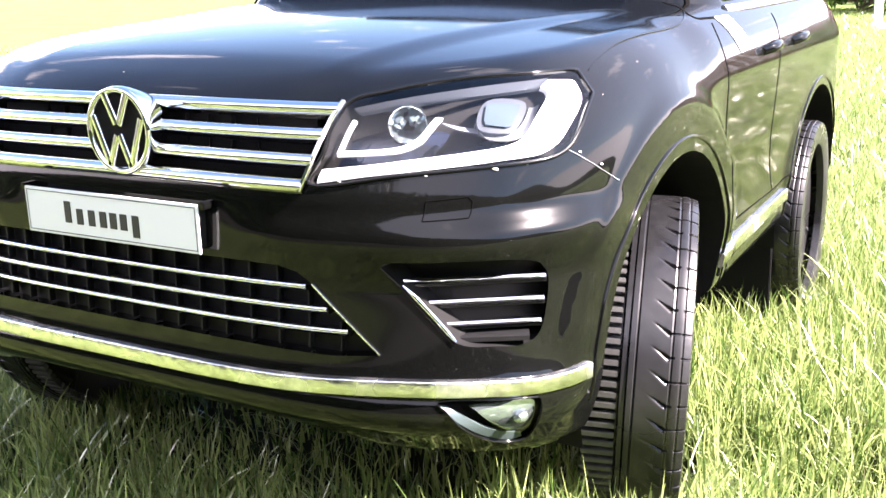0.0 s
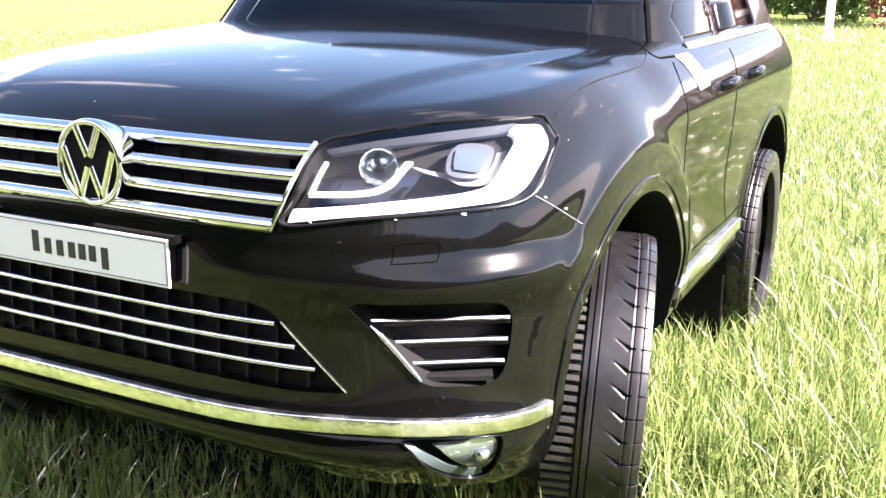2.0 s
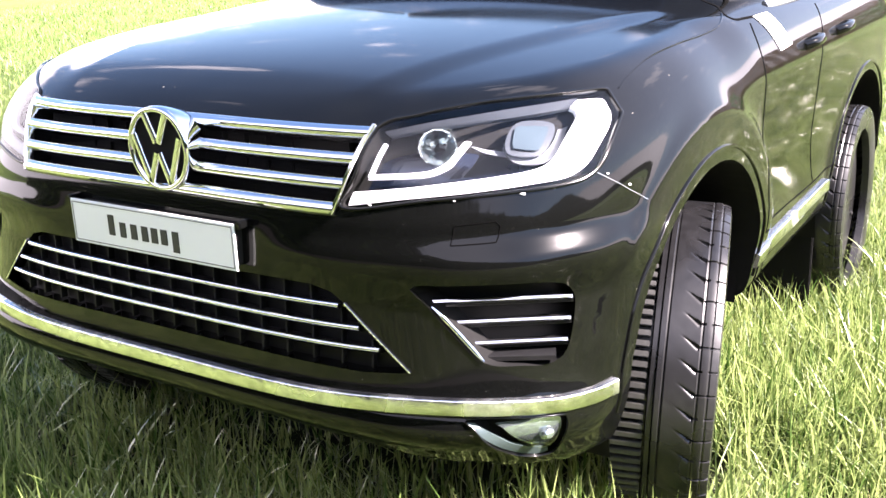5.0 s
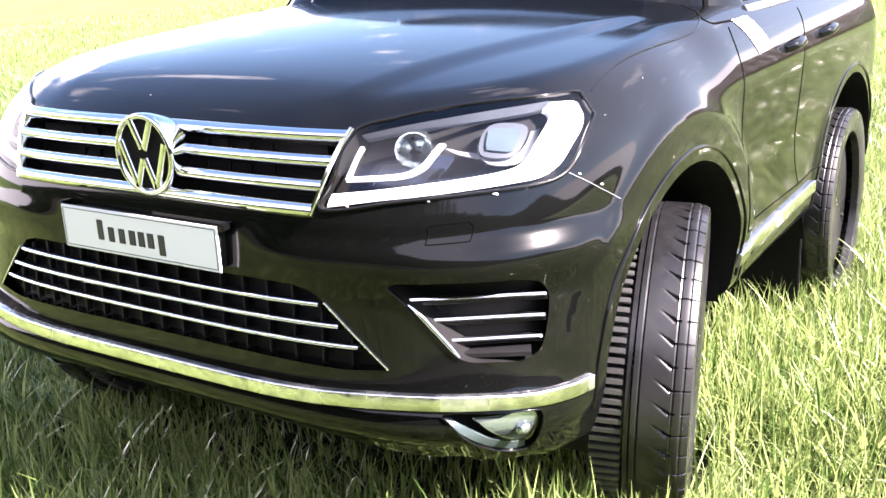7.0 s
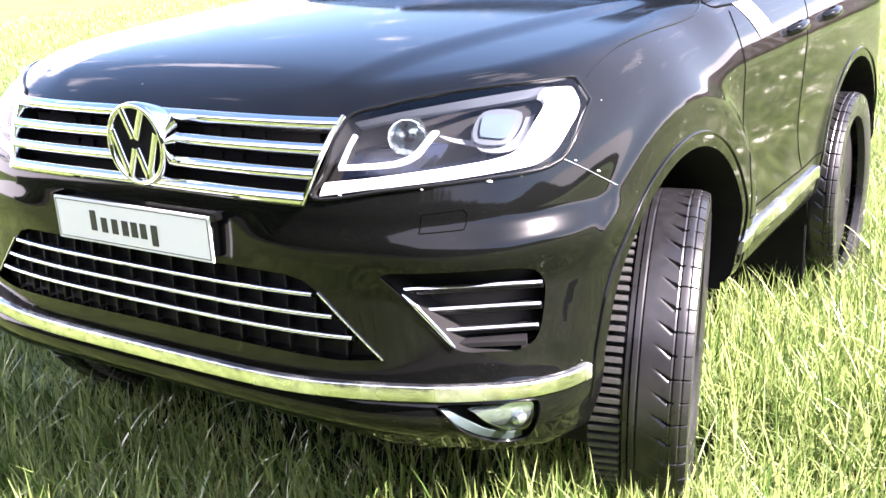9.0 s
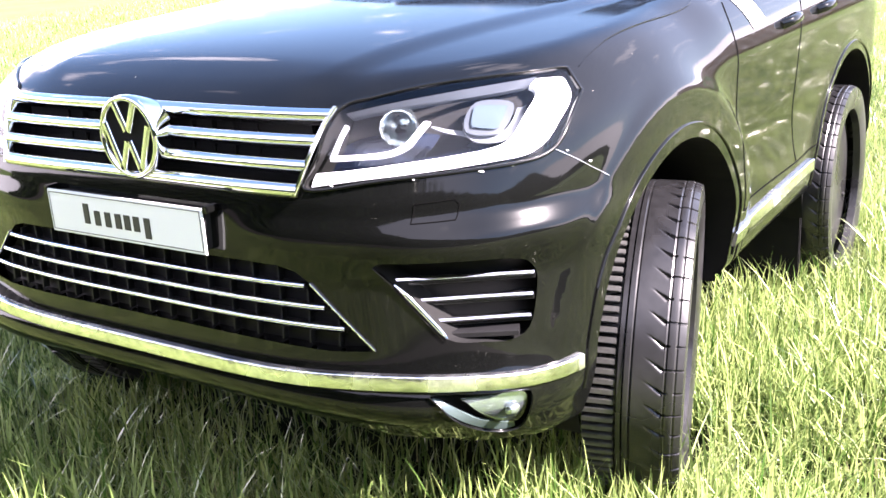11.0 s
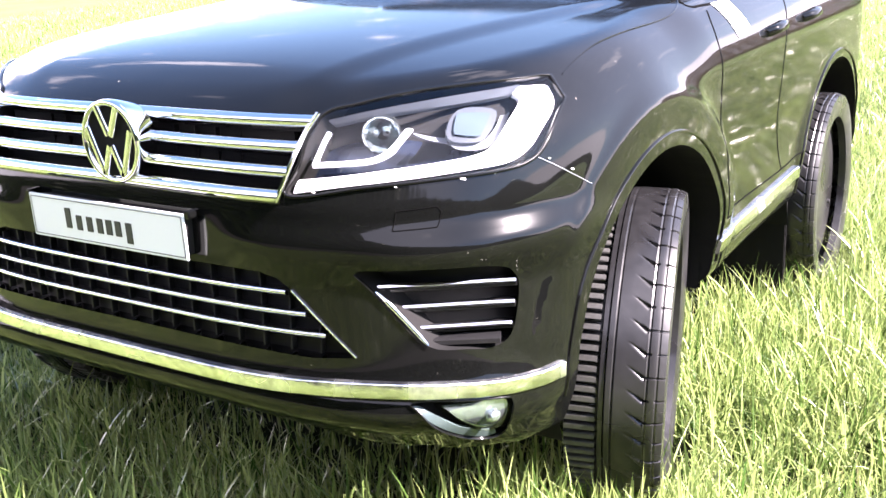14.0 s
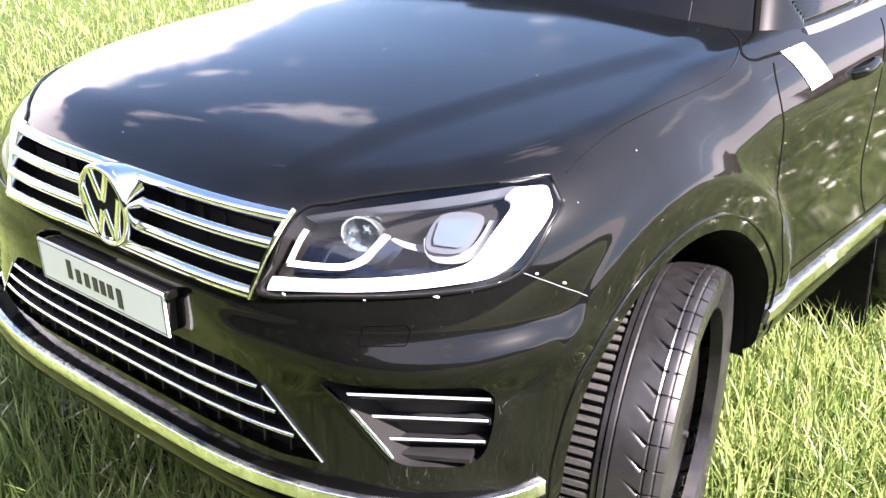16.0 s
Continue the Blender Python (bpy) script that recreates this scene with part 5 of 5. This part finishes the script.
grass = [
    blades("grass", 230000, lambda r, n: tufts(r, n, *NEAR), (0.020, 0.054), (0.0013, 0.0028), BLADE, 1, 0.62),
    blades("grass", 24000, lambda r, n: tufts(r, n, *NEAR, per=4, spread=0.03), (0.045, 0.088), (0.0018, 0.0036), BLADE, 2, 0.50, 4),
    blades("dry_grass", 10000, lambda r, n: tufts(r, n, *NEAR, per=6), (0.018, 0.046), (0.0012, 0.0026), STRAW, 3, 0.9),
    blades("grass", 5200, lambda r, n: tufts(r, n, -0.55, 0.42, -0.26, 0.02, per=5, spread=0.02), (0.065, 0.105), (0.0026, 0.0052), BLADE, 21, 0.34, 4),
    blades("grass", 1900, lambda r, n: tufts(r, n, -0.50, 0.40, -0.32, -0.10, per=4, spread=0.02), (0.080, 0.125), (0.0026, 0.0050), BLADE, 25, 0.32, 4),
    blades("grass", 16000, lambda r, n: tufts(r, n, -0.75, 0.40, -0.30, 0.30, per=7, spread=0.02), (0.035, 0.085), (0.0020, 0.0044), BLADE, 23, 0.40, 4),
    blades("grass", 11000, lambda r, n: tufts(r, n, 0.20, 0.62, 0.42, 1.30, per=6, spread=0.02), (0.050, 0.095), (0.0016, 0.0034), BLADE, 24, 0.45, 4),
    blades("grass", 3600, lambda r, n: tufts(r, n, 0.24, 0.52, -0.02, 0.26, per=5, spread=0.02), (0.070, 0.115), (0.0026, 0.0044), BLADE, 22, 0.30, 4),
    blades("grass", 300000, ring_area(NEAR, (-2.6, 3.0, -1.6, 4.6)), (0.022, 0.050), (0.0014, 0.0030), BLADE, 4, 0.8, 2),
    blades("dry_grass", 5000, ring_area(NEAR, (-2.6, 3.0, -1.6, 4.6)), (0.02, 0.045), (0.0015, 0.003), STRAW, 5, 0.8),
    blades("grass", 300000, ring_area((-2.6, 3.0, -2.2, 4.6), (-6, 8, -1.9, 10.5)), (0.022, 0.045), (0.0025, 0.0050), BLADE, 6, 0.9, 2),
]
for g in grass:
    tagged(g, "dry straw-coloured blades in the lawn" if g.name.startswith("dry") else "fresh green lawn grass with long blades", "grass", kind="stuff")


# ---- garden edge: pole, shrubs, fence, trees ----
pole = thing("garden_pole", "pale grey round metal pole standing in the lawn", "pole", place=(-0.485, 7.65, GROUND))
part("post", revolve_bm([(-0.05, 0.0), (-0.05, 0.030), (2.4, 0.030), (2.4, 0.0)], 24, "Z"), POLE_PAINT, pole)
part("foot", revolve_bm([(-0.02, 0.0), (-0.02, 0.055), (0.02, 0.050), (0.035, 0.032)], 24, "Z"), POLE_PAINT, pole)


def foliage_bm(rng, clumps, per, radius, leaf):
    """Leaves in clumps: (centre, size) list; small bent quads."""
    verts, faces = [], []
    for c, r in clumps:
        for _ in range(per):
            d = rng.normal(0, 1, 3)
            d /= np.linalg.norm(d)
            p = np.array(c) + d * r * rng.uniform(0.45, 1.0) ** 0.6
            a, b = rng.normal(0, 1, 3), rng.normal(0, 1, 3)
            a /= np.linalg.norm(a)
            b = np.cross(a, b)
            b /= np.linalg.norm(b)
            q = leaf * rng.uniform(0.6, 1.3)
            n = np.cross(a, b) * q * 0.18
            i = len(verts)
            verts += [p - a * q, p - b * q * 0.45 + n, p + a * q, p + b * q * 0.45 + n]
            faces.append((i, i + 1, i + 2, i + 3))
    return verts, faces


def shrub(x, y, w, h, mat, label, seed, leaf=0.035, per=90, count=26):
    rng = np.random.default_rng(seed)
    ob = thing("shrub", label, "shrub", "shrubs along the garden edge", (x, y, GROUND))
    clumps = []
    stems = bmesh.new()
    for i in range(count):
        a, r = rng.uniform(0, 2 * math.pi), w * 0.5 * rng.uniform(0.05, 1) ** 0.7
        z = h * rng.uniform(0.12, 1) * (1 - 0.35 * (r / (w * 0.5)) ** 2)
        c = (r * math.cos(a), r * math.sin(a) * 0.8, z)
        clumps.append((c, rng.uniform(0.10, 0.20) * min(w, h) * 1.1))
        if i % 3 == 0:
            res = bmesh.ops.create_cone(stems, cap_ends=True, segments=6, radius1=0.012, radius2=0.004, depth=1)
            v = Vector(c)
            m = Matrix.Translation(v / 2) @ v.to_track_quat("Z", "Y").to_matrix().to_4x4() @ Matrix.Diagonal((1, 1, v.length, 1))
            bmesh.ops.transform(stems, matrix=m, verts=res["verts"])
    part("stems", stems, BARK, ob)
    v, f = foliage_bm(rng, clumps, per, 1, leaf)
    mesh_object("crown", v, f, mat, ob, smooth=False)
    return ob


def tree(x, y, h, w, seed, leaf=0.09, per=120, count=60):
    rng = np.random.default_rng(seed)
    ob = thing("tree", "leafy green garden tree at the edge of the lawn", "tree", "trees round the lawn", (x, y, GROUND))
    bm = bmesh.new()
    res = bmesh.ops.create_cone(bm, cap_ends=True, segments=10, radius1=0.14, radius2=0.06, depth=h * 0.6)
    bmesh.ops.translate(bm, verts=res["verts"], vec=(0, 0, h * 0.3))
    clumps = []
    for i in range(count):
        a, r = rng.uniform(0, 2 * math.pi), w * 0.5 * rng.uniform(0.05, 1) ** 0.6
        z = h * rng.uniform(0.12, 1.0)
        r *= 1.0 - 0.75 * max(z / h - 0.45, 0) / 0.55
        c = Vector((r * math.cos(a), r * math.sin(a), z))
        clumps.append((tuple(c), rng.uniform(0.35, 0.7)))
        if i % 5 == 0:
            base = Vector((0, 0, min(z * 0.6, h * 0.5)))
            d = c - base
            res = bmesh.ops.create_cone(bm, cap_ends=True, segments=6, radius1=0.05, radius2=0.015, depth=1)
            m = Matrix.Translation(base + d / 2) @ d.to_track_quat("Z", "Y").to_matrix().to_4x4() @ Matrix.Diagonal((1, 1, d.length, 1))
            bmesh.ops.transform(bm, matrix=m, verts=res["verts"])
    part("trunk", bm, BARK, ob)
    v, f = foliage_bm(rng, clumps, per, 1, leaf)
    mesh_object("crown", v, f, TREE_LEAF, ob, smooth=False)
    return ob


shrub(-1.55, 10.2, 0.9, 1.0, GREEN_LEAF, "light green leafy shrub at the garden edge", 11)
shrub(-0.95, 9.9, 0.8, 0.8, GREEN_LEAF, "low green shrub beside the red one", 12)
shrub(-0.10, 9.7, 1.3, 1.3, RED_LEAF, "dark red leaved shrub behind the pole", 13, per=110, count=34)
shrub(-0.60, 10.3, 0.9, 1.2, GREEN_LEAF, "green shrub in front of the fence", 14)
shrub(0.85, 9.9, 1.0, 0.9, GREEN_LEAF, "rounded green shrub at the lawn edge", 15)
shrub(1.8, 10.2, 1.3, 1.2, GREEN_LEAF, "wide green shrub at the lawn edge", 16)
shrub(-2.6, 10.4, 1.3, 1.2, GREEN_LEAF, "dense green shrub at the lawn edge", 17)
fence = thing("fence", "brown wooden board fence behind the shrubs", "fence", place=(0, 11.6, GROUND))
board = part("board", box_bm(-0.06, 0.06, -0.01, 0.01, 0.0, 1.5, 0.004), FENCE_WOOD, fence)
board.location = (-6, 0, 0)
for i in range(1, 90):
    b = new("board", board.data)
    b.parent = fence
    b.location = (-6 + i * 0.135, 0.004 * math.sin(i * 2.3), 0.02 * math.sin(i * 1.7))
for z in (0.35, 1.15):
    part("rail", box_bm(-6.1, 6.1, 0.012, 0.05, z - 0.04, z + 0.04, 0.004), FENCE_WOOD, fence)


def hedge(x0, x1, y, h, seed, turn=0.0, at=None):
    """A clipped, dense conifer hedge, added out of view for dark reflections in the paint."""
    rng = np.random.default_rng(seed)
    ob = thing("hedge", "unseen dark conifer hedge added for dark reflections in the paint", "hedge", place=at or ((x0 + x1) / 2, y, GROUND))
    ob.rotation_euler = (0, 0, radians(turn))
    half = (x1 - x0) / 2
    n = min(int(1200 * (x1 - x0)), 26000)
    p = np.stack([rng.uniform(-half, half, n), np.where(rng.uniform(0, 1, n) < 0.5, 0.15 - np.abs(rng.normal(0, 0.10, n)), np.abs(rng.normal(0, 0.10, n)) - 0.68), rng.uniform(0.0, h, n)], 1)
    up = rng.uniform(0, 1, n) < 0.30
    p[up, 1], p[up, 2] = rng.uniform(-0.6, 0.1, up.sum()), h - 0.08
    verts, faces = [], []
    for q in p:
        q[2] *= 1 - 0.75 * float(step(np.array(abs(q[0]) / half), 0.35, 1.0))
        q[2] += 0.18 * noise.noise((q[0] * 1.3, 0, seed)) * q[2] / h
        a = rng.normal(0, 1, 3) + np.array((0, 0.4, 0.9))
        a /= np.linalg.norm(a)
        b = np.cross(a, rng.normal(0, 1, 3))
        b /= np.linalg.norm(b)
        k = rng.uniform(0.06, 0.12)
        i = len(verts)
        verts += [q - a * k, q - b * k * 0.5, q + a * k, q + b * k * 0.5]
        faces.append((i, i + 1, i + 2, i + 3))
    mesh_object("foliage", verts, faces, HEDGE_LEAF, ob, smooth=False)
    bm = bmesh.new()
    rows = []
    for x in np.linspace(-half, half, 41):
        top = (h - 0.12) * (1 - 0.75 * float(step(np.array(abs(x) / half), 0.35, 1.0)))
        rows.append([bm.verts.new(c) for c in ((x, -0.55, 0), (x, -0.55, top), (x, 0.02, top), (x, 0.02, 0))])
    for a, b in zip(rows, rows[1:]):
        for i in range(4):
            bm.faces.new((a[i], b[i], b[(i + 1) % 4], a[(i + 1) % 4]))
    bm.faces.new(rows[0])
    bm.faces.new(rows[-1][::-1])
    part("core", bm, HEDGE_LEAF, ob)
    return ob


# none of these is in view; they darken what the body mirrors
hedge(-9.0, 17.0, -3.4, 2.4, 3)
hedge(-34.0, 34.0, 0, 1.1, 5, 90, (24.0, 14.0, GROUND))
hedge(-10.0, 10.0, 0, 4.4, 7, 90, (18.0, -4.5, GROUND))
# slab added out of view behind the camera to darken the bumper's reflections
bed = part("planting_bed", box_bm(-9.0, 17.0, -3.6, -1.9, GROUND - 0.03, GROUND + 0.012, 0.008), DARK_SLAB, None)
tagged(bed, "unseen dark slab added to darken the bumper's reflections", "planting bed", kind="structure")
